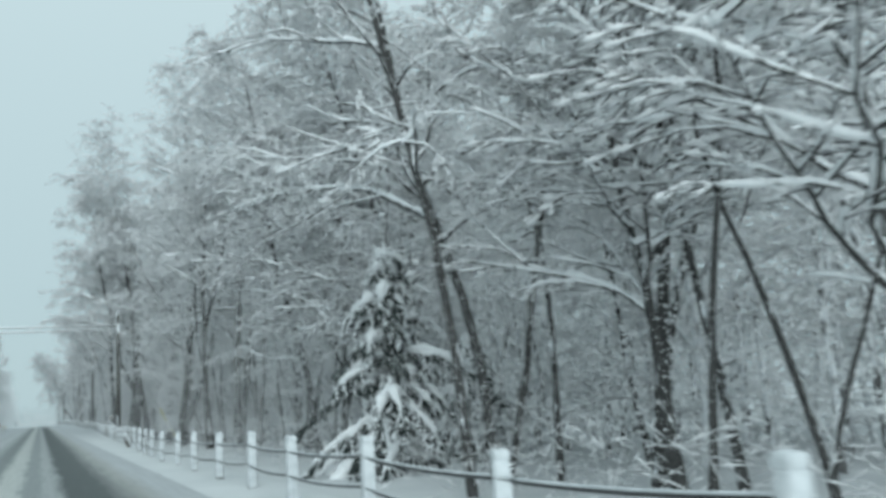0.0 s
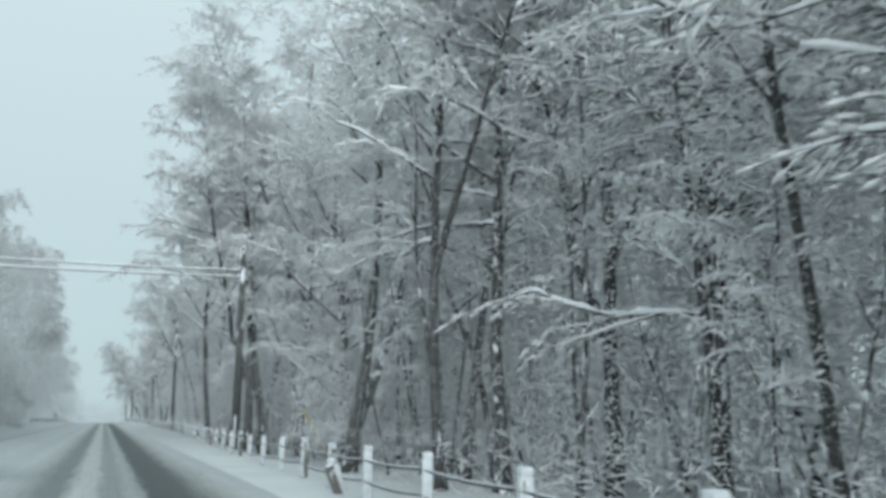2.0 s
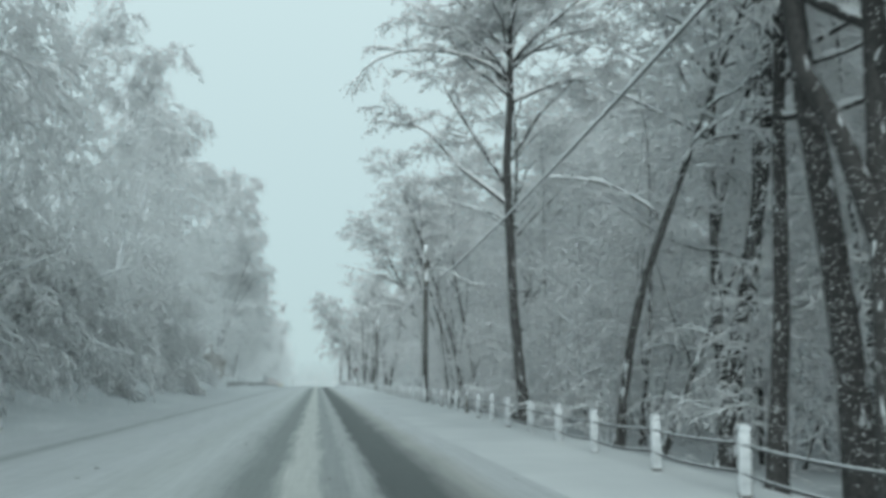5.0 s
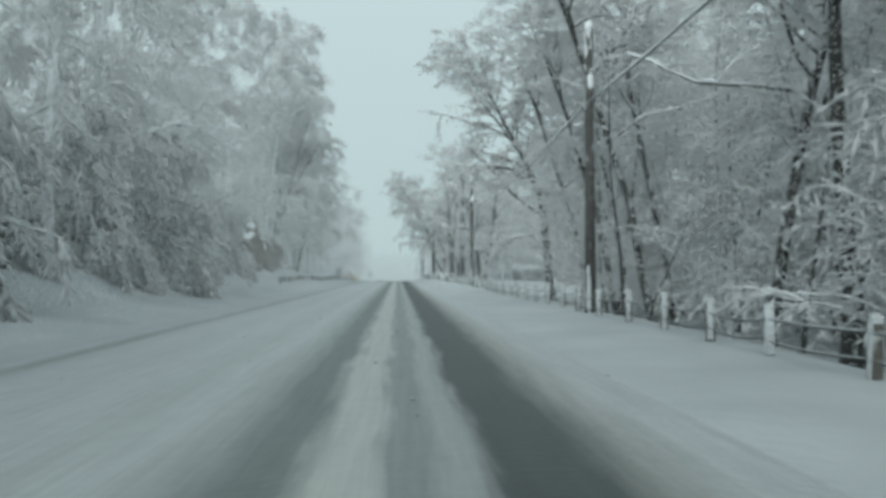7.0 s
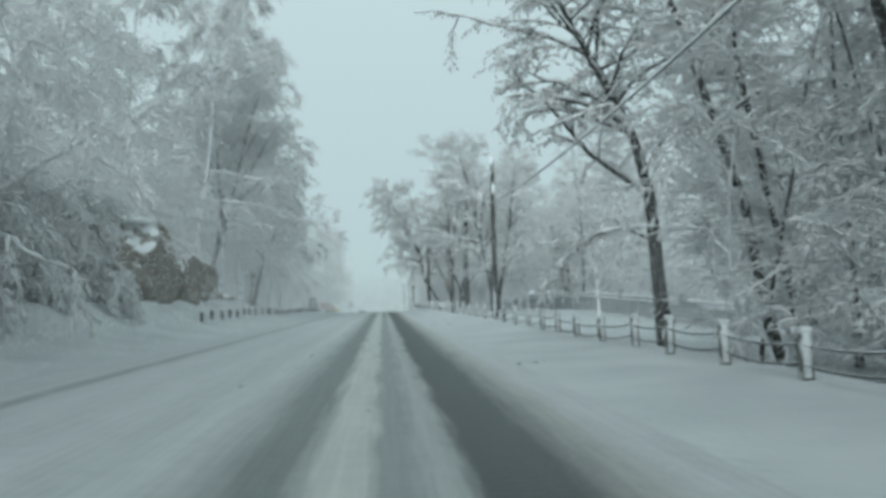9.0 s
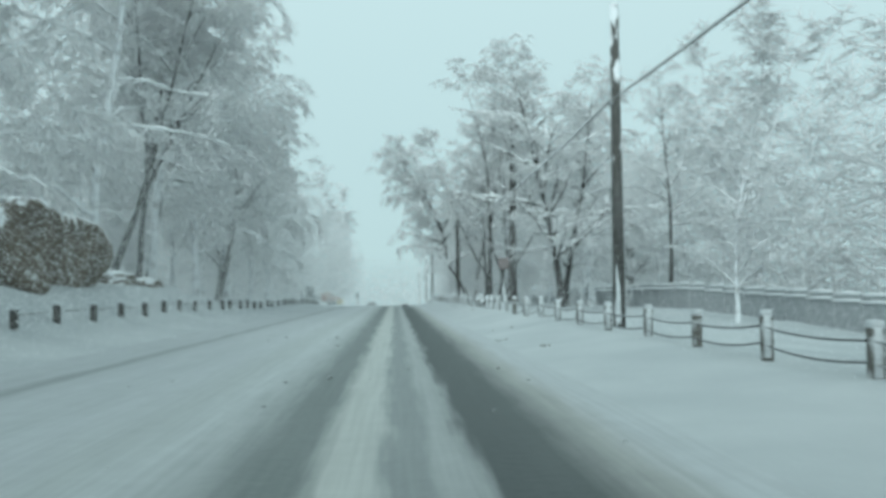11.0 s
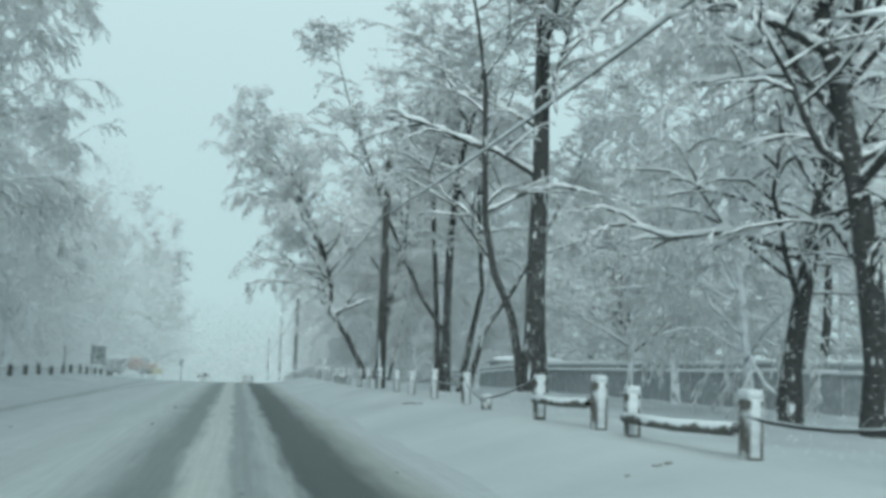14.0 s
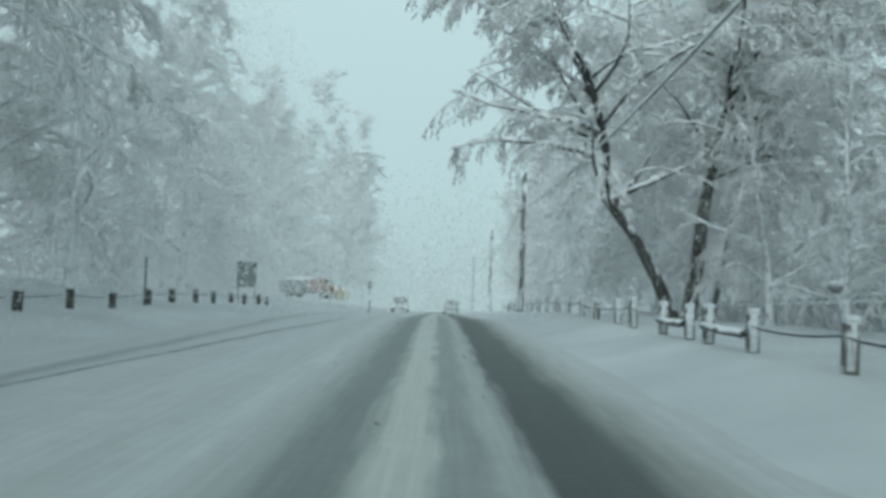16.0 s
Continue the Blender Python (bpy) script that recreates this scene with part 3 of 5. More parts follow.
TREE_KINDS = {
    # tall, slim wood-edge trees
    "tall_a": dict(bare_wood=False, seed=3, height=19, trunk_r=0.19, bare=0.36, stems=1, limbs=26, branches=9, twigs=11, reach=5.0, twig_len=0.65, twig_r=0.025, lean=0.05, fork=1.0),
    "tall_b": dict(bare_wood=False, seed=8, height=21, trunk_r=0.22, bare=0.36, stems=1, limbs=28, branches=9, twigs=11, reach=5.4, twig_len=0.65, twig_r=0.025, lean=0.1, fork=0.0, lift=0.0),
    "tall_c": dict(bare_wood=False, seed=14, height=17, trunk_r=0.15, bare=0.34, stems=2, limbs=17, branches=9, twigs=11, reach=4.4, droop=-0.08, twig_len=0.65, twig_r=0.025),
    # broad open crowns
    "broad_a": dict(bare_wood=False, twig_r=0.027, twig_len=0.65, seed=21, height=15, trunk_r=0.24, bare=0.22, stems=1, limbs=22, branches=10, twigs=14, reach=7.6, lift=0.03, lean=0.08, fork=1.0, sides=8),
    "broad_b": dict(bare_wood=False, twig_r=0.027, twig_len=0.65, seed=29, height=16, trunk_r=0.27, bare=0.18, stems=1, limbs=22, branches=10, twigs=14, reach=6.8, lift=0.0, droop=-0.08, fork=1.0, sides=8),
    # low arching understorey
    "shrub_a": dict(seed=41, height=5.5, trunk_r=0.045, bare=0.12, stems=4, limbs=9, branches=5, twigs=6, reach=2.8, lift=-0.03, droop=-0.09, twig_len=0.7, snow=0.026),
    "shrub_b": dict(seed=47, height=7.5, trunk_r=0.055, bare=0.15, stems=3, limbs=12, branches=5, twigs=6, reach=3.2, lift=-0.02, droop=-0.08, twig_len=0.8, snow=0.028),
    # drooping, thickly rimed trees
    "droop_a": dict(plume=True, seed=53, height=17, trunk_r=0.18, bare=0.06, stems=1, limbs=30, branches=6, twigs=16, reach=4.6, lift=-0.07, droop=-0.24, twig_len=1.0, twig_r=0.033, snow=0.032, lean=0.06, bare_wood=False),
    "droop_b": dict(plume=True, seed=59, height=21, trunk_r=0.2, bare=0.1, stems=1, limbs=32, branches=6, twigs=16, reach=5.0, lift=-0.06, droop=-0.22, twig_len=1.0, twig_r=0.033, snow=0.032, lean=0.1, bare_wood=False),
    "mound_a": dict(plume=True, seed=83, height=6.5, trunk_r=0.07, bare=0.03, stems=4, limbs=12, branches=6, twigs=34, reach=3.0, lift=-0.2, droop=-0.4, twig_len=0.95, twig_r=0.058, snow=0.05, bare_wood=False),
    # trees deeper in, rimed, and coloured paler in place of haze
    "far_a": dict(seed=61, height=18, trunk_r=0.15, bare=0.06, stems=1, limbs=24, branches=6, twigs=9, reach=5.0, twig_segs=1, twig_len=0.9, twig_r=0.052, snow=0.05, sides=5, fork=1.0, bare_wood=False),
    "far_b": dict(seed=67, height=20, trunk_r=0.16, bare=0.08, stems=1, limbs=26, branches=6, twigs=9, reach=5.6, twig_segs=1, twig_len=0.9, twig_r=0.052, snow=0.05, sides=5, lean=0.08, droop=-0.08, bare_wood=False),
    "far_c": dict(seed=71, height=12, trunk_r=0.08, bare=0.03, stems=3, limbs=10, branches=5, twigs=9, reach=4.0, twig_segs=1, twig_len=0.75, twig_r=0.04, snow=0.05, sides=4, droop=-0.08, bare_wood=False),
    "bough": dict(seed=151, height=15, trunk_r=0.24, bare=0.16, stems=1, limbs=36, branches=8, twigs=12, reach=5.0, lift=-0.02, droop=-0.15, twig_len=0.5, twig_r=0.03, snow=0.04, sides=8, lean=0.03),
    "laden_a": dict(flat=True, seed=161, height=12, trunk_r=0.15, bare=0.27, stems=1, limbs=24, branches=11, twigs=8, reach=5.6, lift=0.0, droop=-0.08, twig_len=0.75, twig_r=0.045, snow=0.05, lean=0.07),
    "laden_b": dict(flat=True, seed=167, height=15, trunk_r=0.17, bare=0.28, stems=2, limbs=19, branches=10, twigs=8, reach=5.2, lift=0.01, droop=-0.1, twig_len=0.8, twig_r=0.042, snow=0.045),
    "slim_a": dict(seed=171, height=13, trunk_r=0.085, bare=0.45, stems=1, limbs=12, branches=5, twigs=8, reach=2.4, twig_len=0.6, twig_r=0.026, lean=0.08, bare_wood=False),
    "slim_b": dict(seed=173, height=10, trunk_r=0.065, bare=0.4, stems=2, limbs=8, branches=5, twigs=8, reach=2.2, twig_len=0.6, twig_r=0.026, bare_wood=False),
    # single trees with a shape of their own
    "crooked": dict(bare_wood=False, seed=92, height=15, trunk_r=0.2, bare=0.3, stems=1, limbs=34, branches=10, twigs=17, reach=6.0, droop=-0.2, twig_len=0.55, twig_r=0.03, snow=0.04, sides=8,
                    spines=[(0.2, [(0, 0, -0.4), (-0.65, 0, 1.1), (-1.3, 0, 2.3), (-1.65, 0.1, 2.8), (-2.3, 0.1, 3.6), (-2.3, 0.2, 5.2), (-2.8, 0.2, 7.1), (-3.5, 0.3, 8.8)]),
                            (0.24, [(0.5, 0.9, -0.4), (0.8, 1, 1.5), (0.95, 1, 3.3), (1.4, 1.1, 5.6), (1.9, 1.2, 7.2)]), (0.09, [(1.2, 0.8, -0.4), (1.7, 1, 2.1), (2.1, 1.1, 4.0)])],
                    extra=[(0.08, [(-2.6, 0.2, 6.5), (-3.6, 0, 8.2), (-4.5, -0.2, 9.8), (-5.2, -0.3, 11)]), (0.07, [(-2.3, 0.2, 5), (-3.2, 0, 6.4), (-4.0, -0.2, 7.6), (-4.7, -0.3, 8.6)]), (0.08, [(1.5, 1.1, 6), (3.2, 0.8, 6.8), (4.8, 0.6, 6.3), (6, 0.4, 4.8)]), (0.07, [(1.2, 1, 4.4), (2.8, 0.6, 5.2), (4.2, 0.2, 4.6), (5, 0, 3.2)])]),
    "roadside": dict(seed=97, height=15, trunk_r=0.24, bare=0.4, stems=1, limbs=30, branches=9, twigs=15, reach=6.2, lift=0.02, droop=-0.09, twig_len=0.5, twig_r=0.032, sides=8, spines=[(0.25, [(0, 0, -0.3), (-0.2, 0, 1.7), (-0.28, 0, 3.0), (-0.42, 0, 4.8), (-0.8, 0, 6.5), (-1.4, 0, 7.8)])],
                     extra=[(0.11, [(-0.5, 0, 4.9), (-2.3, 0, 6.2), (-3.8, -0.1, 8.0), (-5.4, -0.2, 9.1)]), (0.05, [(-0.35, 0, 3.4), (-1.3, -0.2, 3.8), (-2.3, -0.3, 3.6), (-3.2, -0.4, 2.9), (-3.9, -0.4, 2.0)]), (0.07, [(-0.6, 0, 5.6), (0.6, 0.2, 7.4), (1.9, 0.3, 8.8), (3.2, 0.3, 9.4)])]),
    "twin": dict(seed=105, height=15, trunk_r=0.3, bare=0.3, stems=1, limbs=20, branches=8, twigs=13, reach=5.4, lift=0.0, droop=-0.1, twig_len=0.5, twig_r=0.028, snow=0.036, sides=8, spines=[(0.32, [(0, 0, -0.3), (0, 0, 1.5), (0, 0, 3.0), (0.1, 0, 6.0), (0.1, 0, 9.2)]), (0.13, [(-0.3, -0.1, -0.3), (-0.5, -0.1, 1.0), (-0.7, -0.1, 2.0), (-1.2, -0.1, 3.1), (-1.45, 0, 4.6), (-1.5, 0, 6.6)])]),
    "fan": dict(seed=107, height=13.5, trunk_r=0.2, bare=0.3, stems=1, limbs=12, branches=7, twigs=14, reach=4.0, lift=0.03, twig_len=0.5, twig_r=0.032, snow=0.032, sides=7,
                spines=[(0.165, [(0, 0, -0.3), (0, 0, 2.2), (0.05, 0, 5.3), (0.25, 0, 7.3)]), (0.1, [(0, -0.1, -0.3), (-0.1, -0.1, 2.0), (-1.0, -0.1, 3.3), (-1.7, -0.1, 4.8)]), (0.115, [(0.5, 0.1, -0.3), (0.9, 0.1, 1.9), (1.3, 0.2, 3.6), (1.2, 0.3, 5.4)]),
                        (0.1, [(0.7, 0, -0.3), (1.4, 0, 2.2), (2.4, 0.1, 3.6), (3.2, 0.1, 5.0)]), (0.11, [(-0.2, 0.2, -0.3), (-0.3, 0.3, 2.6), (-0.5, 0.4, 6.0)])]),
    "leaning": dict(seed=113, height=19, trunk_r=0.16, bare=0.26, stems=1, limbs=26, branches=9, twigs=12, reach=5.0, lift=-0.01, droop=-0.1, twig_len=0.42, twig_r=0.024, spines=[(0.1, [(0, 0, -0.6), (-0.25, 0, 2.8), (-0.55, 0, 4.9), (-0.9, 0, 6.4), (-1.6, 0, 9.5)])],
                    extra=[(0.075, [(-0.35, 0.4, 5.3), (-0.35, 4.0, 6.7), (-0.25, 7.6, 7.6), (-1.0, 10.5, 8.0), (-1.7, 12.7, 8.0)])]),
    "slant": dict(bare_wood=False, twig_r=0.026, twig_len=0.6, seed=131, height=15, trunk_r=0.14, bare=0.3, stems=1, limbs=18, branches=9, twigs=14, reach=4.2, droop=-0.06, spines=[(0.15, [(0, 0, -0.3), (-0.45, 0, 1.6), (-0.85, 0, 4.0), (-1.6, 0, 6.3), (-2.3, 0, 8.5)]), (0.12, [(0.8, 0.6, -0.3), (0.5, 0.6, 2.0), (-0.1, 0.6, 5.0), (-0.7, 0.6, 8.0)])]),
    "spread": dict(bare_wood=False, seed=137, height=17, trunk_r=0.2, bare=0.42, stems=1, limbs=38, branches=10, twigs=18, reach=6.4, lift=0.0, droop=-0.08, twig_len=0.55, twig_r=0.027, snow=0.036, sides=8, spines=[(0.2, [(0, 0, -0.4), (-0.25, 0, 2.0), (-0.45, 0, 4.2), (-0.65, 0, 9.0), (-0.5, 0, 11.6)])],
                   extra=[(0.08, [(-0.6, 0, 8.2), (-1.6, 0, 9.7), (-2.6, 0.2, 11.4), (-3.4, 0.3, 13)]), (0.07, [(-0.6, 0, 7.6), (-2.2, 0, 8.8), (-3.4, -0.2, 10.0), (-5.0, -0.4, 10.8)]), (0.07, [(-0.5, 0, 9.2), (0.6, 0.1, 11), (2.0, 0.2, 12.4), (3.4, 0.3, 13)])]),
    "forked": dict(bare_wood=False, seed=127, height=18, trunk_r=0.2, bare=0.3, stems=1, limbs=24, branches=9, twigs=14, reach=5.2, twig_len=0.6, twig_r=0.026, sides=8, spines=[(0.2, [(0, 0, -0.5), (0, 0, 2.4), (0, 0, 3.6), (0.05, 0, 6.0), (-0.1, 0, 9)]), (0.13, [(-0.02, 0, 3.4), (-0.5, 0, 4.7), (-0.95, 0, 5.5), (-1.1, 0, 7.0), (-1.6, 0, 9.0)])]),
}
PROTO = {}
LABELS = {"tall": "tall slim bare tree with snow along its limbs", "broad": "broad bare tree with dark trunk and snowy arching limbs", "bough": "dark straight tree with snowy boughs from low down", "slim": "slim dark young tree inside the snowy wood", "laden": "dark tree whose level boughs carry thick pads of snow",
          "shrub": "low arching bush bent under snow", "droop": "large tree drooping under thick white rime", "mound": "low tree bowed to a white mound by snow", "far": "rimed bare tree in the snowy wood, paled to imitate haze",
          "crooked": "crooked dark-trunked tree leaning over the guide rail", "roadside": "dark-trunked tree with long limb over the road", "twin": "thick dark trunk with a thin stem beside it",
          "fan": "clump of dark stems fanning out behind the pole", "leaning": "leaning dark tree with a long snowy limb", "forked": "dark forked tree at the wood's edge", "spread": "dark straight trunk under a wide snowy crown", "slant": "two dark stems slanting towards the road"}
GROUPS = {"slim": "young trees in the wood", "tall": "wood-edge trees", "broad": "broad roadside trees", "laden": "snow-laden trees at the wood's edge", "bough": "full-crowned trees behind the guide rail", "shrub": "bushes along the wood's edge", "droop": "rimed trees on the bank", "mound": "bowed trees on the bank", "far": "trees deeper in the wood"}
rng_place = np.random.default_rng(77)


def plant(kind, x, y, turn=None, size=1.0, lean=0.0, lean_way=0.0, z=None):
    turn = rng_place.uniform(0, 360) if turn is None else turn
    z = ground_z(x, y) if z is None else z
    m = Matrix.Translation((x, y, z)) @ Matrix.Rotation(radians(lean), 4, Vector((math.cos(radians(lean_way)), math.sin(radians(lean_way)), 0))) @ Matrix.Rotation(radians(turn), 4, "Z") @ Matrix.Scale(size, 4)
    fam = kind.split("_")[0]
    if kind not in PROTO:
        # rimed kinds; their paler bark and twigs also stand in for haze
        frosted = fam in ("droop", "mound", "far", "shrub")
        bark, rime = (M_BARK_FROST_HAZE, M_TWIG_FAR) if frosted else (M_BARK, M_TWIG)
        name = {"shrub": "bush"}.get(fam, "tree")
        PROTO[kind] = tree_from(tree_meshes(**TREE_KINDS[kind]), name, LABELS[fam], bark, rime, m, GROUPS.get(fam, ""), name)
        return PROTO[kind]
    ob = copy_thing(PROTO[kind], m)
    ob.scale = (size, size, size)
    return ob


# trees along the wood's edge, placed to fit the camera's view
plant("laden_a", 10.2, 13.4, 40, 0.9)
plant("laden_a", 8.9, 7.6, 150, 0.85)
plant("slim_a", 10.3, 17.6, 20, 1.0)
plant("slim_a", 11.3, 13.1, 80, 1.1)
plant("slim_b", 10.6, 10.2, 140, 1.1)
plant("slim_a", 9.2, 11.4, 210, 0.9, 4, 90)
plant("laden_b", 12.2, 30.5, 110, 1.0)
plant("laden_a", 10.4, 33.5, 200, 1.0)
plant("laden_b", 11.2, 41.0, 10, 1.0)
plant("laden_a", 13.6, 60.5, 300, 1.0)
plant("tall_b", 7.8, 57.0, 120, 1.05)
plant("tall_b", 7.9, 75.6, 40, 1.15)
plant("tall_a", 8.6, 70.5, 240, 1.2)
plant("tall_b", 8.6, 82.0, 200, 1.1)
plant("leaning", 7.7, 16.3, 0)
plant("tall_c", 9.6, 18.6, 200, 0.95, 3, 90)
plant("tall_a", 11.2, 15.4, 120, 0.9)
plant("tall_c", 13.5, 19.0, 10, 1.0)
plant("tall_a", 12.2, 29.5, 300, 1.0)
plant("tall_c", 10.9, 36.5, 230, 1.0)
plant("tall_a", 8.1, 48.7, 20, 0.95, 5, 100)
plant("tall_b", 9.2, 47.2, 260, 0.95)
plant("forked", 12.3, 47.2, 0, 1.1)
plant("tall_a", 10.6, 53.6, 150, 1.0)
plant("tall_c", 11.7, 53.4, 190, 0.95)
plant("tall_b", 8.0, 58.4, 190, 0.9, 8, 110)
plant("tall_c", 13.4, 62.6, 33, 1.0, 6, 100)
plant("broad_b", 9.6, 65.5, 0, 0.95)
plant("forked", 6.6, 72.8, 0, 1.0)
plant("tall_b", 7.3, 77.2, 70, 0.82, 4, 100)
plant("tall_c", 8.0, 85.4, 310, 1.0, 5, 80)
plant("tall_a", 10.9, 87.0, 10, 1.0, 5, 80)
plant("spread", 6.95, 94.0, 0)
plant("tall_b", 8.8, 104.0, 15, 0.95, 8, 100)
plant("tall_a", 9.6, 110.0, 95, 0.95, 9, 110)
plant("slant", 8.6, 117.0, 0)
plant("slant", 9.4, 125.6, 10, 0.95)
plant("tall_a", 12.0, 131.0, 240, 0.85, 10, 100)
plant("slant", 10.2, 134.8, 0)
plant("roadside", 9.1, 141.0, 0)
plant("far_b", 16.5, 139.0, 40, 1.1)
plant("far_a", 15.5, 147.0, 120, 1.0)
plant("bough", 8.75, 185.2, 30, 0.9)
plant("bough", 9.5, 188.6, 170, 0.85)
plant("droop_b", 14.2, 202.5, 80, 0.7)
plant("droop_a", 12.2, 194.5, 10, 0.75)
plant("far_b", 22.3, 208.9, 80, 0.8)
plant("bough", 22.6, 225.0, 10, 0.8)
plant("droop_a", 10.8, 229.5, 40, 0.8)
plant("droop_a", 9.8, 225.6, 75, 0.65)
plant("droop_b", 12.5, 235.0, 40, 0.6)
plant("mound_a", -11.6, 147.6, 40, 0.8)
plant("twin", 7.75, 197.7, 0)
plant("fan", 7.1, 205.7, 0)
plant("droop_b", 10.2, 213.5, 200, 0.62)
plant("crooked", 7.3, 226.5, 0)
plant("droop_a", 8.9, 235.5, 60, 0.8)
plant("tall_b", 19.8, 203.0, 90, 0.8)
plant("broad_a", 23.0, 226.0, 150, 0.8)
for x, y, k, sz in ((15.5, 178, "far_a", 0.8), (14, 206, "far_b", 0.8), (13.5, 218, "far_a", 0.8), (10.5, 222, "droop_b", 0.5), (10.5, 239, "far_a", 0.75), (8.2, 246, "droop_a", 0.7), (11, 253, "far_b", 0.8), (7.8, 261, "far_a", 0.8), (9.5, 270, "droop_a", 0.8), (8.2, 280, "far_a", 0.85)):
    plant(k, x, y, None, sz)
for y, sz in ((176, 1.0), (186, 1.05), (197, 1.1), (208, 1.12), (219, 1.1), (230, 0.95)):
    plant("droop_b", -12.6, y, None, sz * 1.22)
plant("broad_b", -12.8, 205.0, 30, 0.85, 13, 90)
plant("forked", -13.6, 209.5, 0, 0.8, 6, 90)
for y, ln in ((180.6, 20), (185.6, 14), (186.8, 16)):
    plant("tall_a", -13.2, y, None, 0.9, ln, 60)


def fill(kinds, xs, y0, y1, gap, jitter, size=(0.8, 1.15)):
    for x in xs:
        y = y0 + rng_place.uniform(0, gap)
        while y < y1:
            kind, px, sz = kinds[int(rng_place.integers(len(kinds)))], x + rng_place.normal(0, jitter), rng_place.uniform(*size)
            turn = rng_place.uniform(0, 360)
            plant(kind, px, y, turn, sz)
            y += gap * rng_place.uniform(0.7, 1.3)


# the wood on the right: edge bushes, then rows going back
fill(["shrub_a", "shrub_b"], (9.6,), 62, 135, 8.0, 0.6)
fill(["far_a", "far_b"], (15.0,), 8, 140, 14.0, 0.5)
fill(["slim_a", "slim_b"], (9.6, 11.8, 14.0), 26, 136, 6.5, 0.8, (0.85, 1.2))
fill(["far_c"], (17.0,), 10, 140, 9.0, 1.4)
fill(["far_c"], (12.4,), 64, 140, 14.0, 0.8)
fill(["far_a", "far_b", "far_c"], (19.5,), 10, 150, 11.0, 2.2)
fill(["far_a", "far_b", "far_c"], (25.0,), 145, 300, 8.5, 2.0)
fill(["far_a", "far_b", "far_c"], (12.0, 18.0), 246, 330, 9.0, 1.6)
fill(["far_a", "far_b"], (23.5,), -4, 140, 8.0, 1.2, (1.05, 1.25))
# the bank on the left
fill(["droop_a", "droop_b"], (-12.3,), 60, 141, 7.5, 0.4, (1.0, 1.25))
for y in (155, 163, 171):
    plant("droop_b", -15.6, y, None, 1.15)
fill(["mound_a"], (-11.7,), 60, 146, 6.5, 0.4, (0.75, 1.25))
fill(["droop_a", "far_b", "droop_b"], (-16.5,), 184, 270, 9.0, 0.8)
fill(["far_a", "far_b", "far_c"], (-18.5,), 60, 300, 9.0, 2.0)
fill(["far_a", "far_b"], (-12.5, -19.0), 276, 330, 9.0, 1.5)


# ---- undergrowth and the closed wood behind ----
def brush(name, label, count, seed, xr, yr, zr, length, radius, segs, mat, droop, drift=None):
    rng = np.random.default_rng(seed)
    buf = Buffer()
    for _ in range(count):
        y = rng.uniform(*yr)
        x = rng.uniform(*xr) + (0 if drift is None else drift(y))
        z = ground_z(x, y) + zr * rng.random() ** 1.3
        a = rng.uniform(0, 2 * np.pi)
        way = np.array((np.cos(a), np.sin(a), rng.uniform(-0.2, 1.1)))
        way /= np.linalg.norm(way)
        ln = length * rng.uniform(0.5, 1.3)
        p = limb_path(rng, (x, y, z), way, ln, segs, 0.2, droop)
        if segs > 1:
            for q0, q1 in zip(p[:-1], p[1:]):
                buf.spindle(q0, q1 + (q1 - q0) * 0.15, radius * rng.uniform(0.6, 1.5))
            continue
        buf.tube(p, radius * rng.uniform(0.6, 1.4) * np.linspace(1, 0.5, segs + 1), 3)
    ob = new(name, buf.mesh(name, mat))
    return tagged(ob, label, "undergrowth", kind="stuff")


def far_trunks(label, count, seed, xr, yr, bark):
    rng = np.random.default_rng(seed)
    buf = Buffer()
    for _ in range(count):
        x, y, h = rng.uniform(*xr), rng.uniform(*yr), rng.uniform(6, 13)
        buf.tube(limb_path(rng, (x, y, ground_z(x, y) - 0.3), np.array((rng.normal(0, 0.08), rng.normal(0, 0.08), 1.0)), h, 4, 0.05, 0.03), rng.uniform(0.05, 0.12) * np.linspace(1, 0.4, 5), 4)
    tagged(new("far_trunks", buf.mesh("far_trunks", bark)), label, "trees", kind="stuff")


far_trunks("thin snowy trunks deep in the wood, paled to imitate haze", 320, 15, (13.5, 26), (4, 124), M_BARK_MID)
far_trunks("thin frosted trunks up the bank, paled to imitate haze", 90, 16, (-30, -14), (60, 200), M_BARK_FROST_HAZE)


def fence_line(y):
    return lerp(y, FENCE_X)


brush("undergrowth", "tangle of snowy twigs under the roadside wood", 4200, 5, (3.2, 9.0), (3, 136), 1.3, 0.8, 0.015, 2, M_TWIG, -0.12, fence_line)
brush("undergrowth", "tangle of snowy twigs deeper in the wood", 8000, 6, (9.0, 22.0), (2, 150), 5.0, 1.1, 0.032, 1, M_TWIG_FAR, -0.08, fence_line)
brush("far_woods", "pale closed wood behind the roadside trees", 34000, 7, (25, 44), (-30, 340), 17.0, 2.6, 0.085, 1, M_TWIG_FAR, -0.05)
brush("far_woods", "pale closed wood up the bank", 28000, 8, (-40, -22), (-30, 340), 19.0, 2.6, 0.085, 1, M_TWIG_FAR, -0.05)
brush("undergrowth", "snowy brush on the bank", 5000, 9, (-18, -10.8), (40, 142), 3.0, 1.4, 0.03, 2, M_TWIG_FAR, -0.2)
brush("undergrowth", "snowy brush behind the guide posts", 3500, 10, (-22, -13.0), (180, 330), 3.0, 1.6, 0.035, 1, M_TWIG_FAR, -0.15)


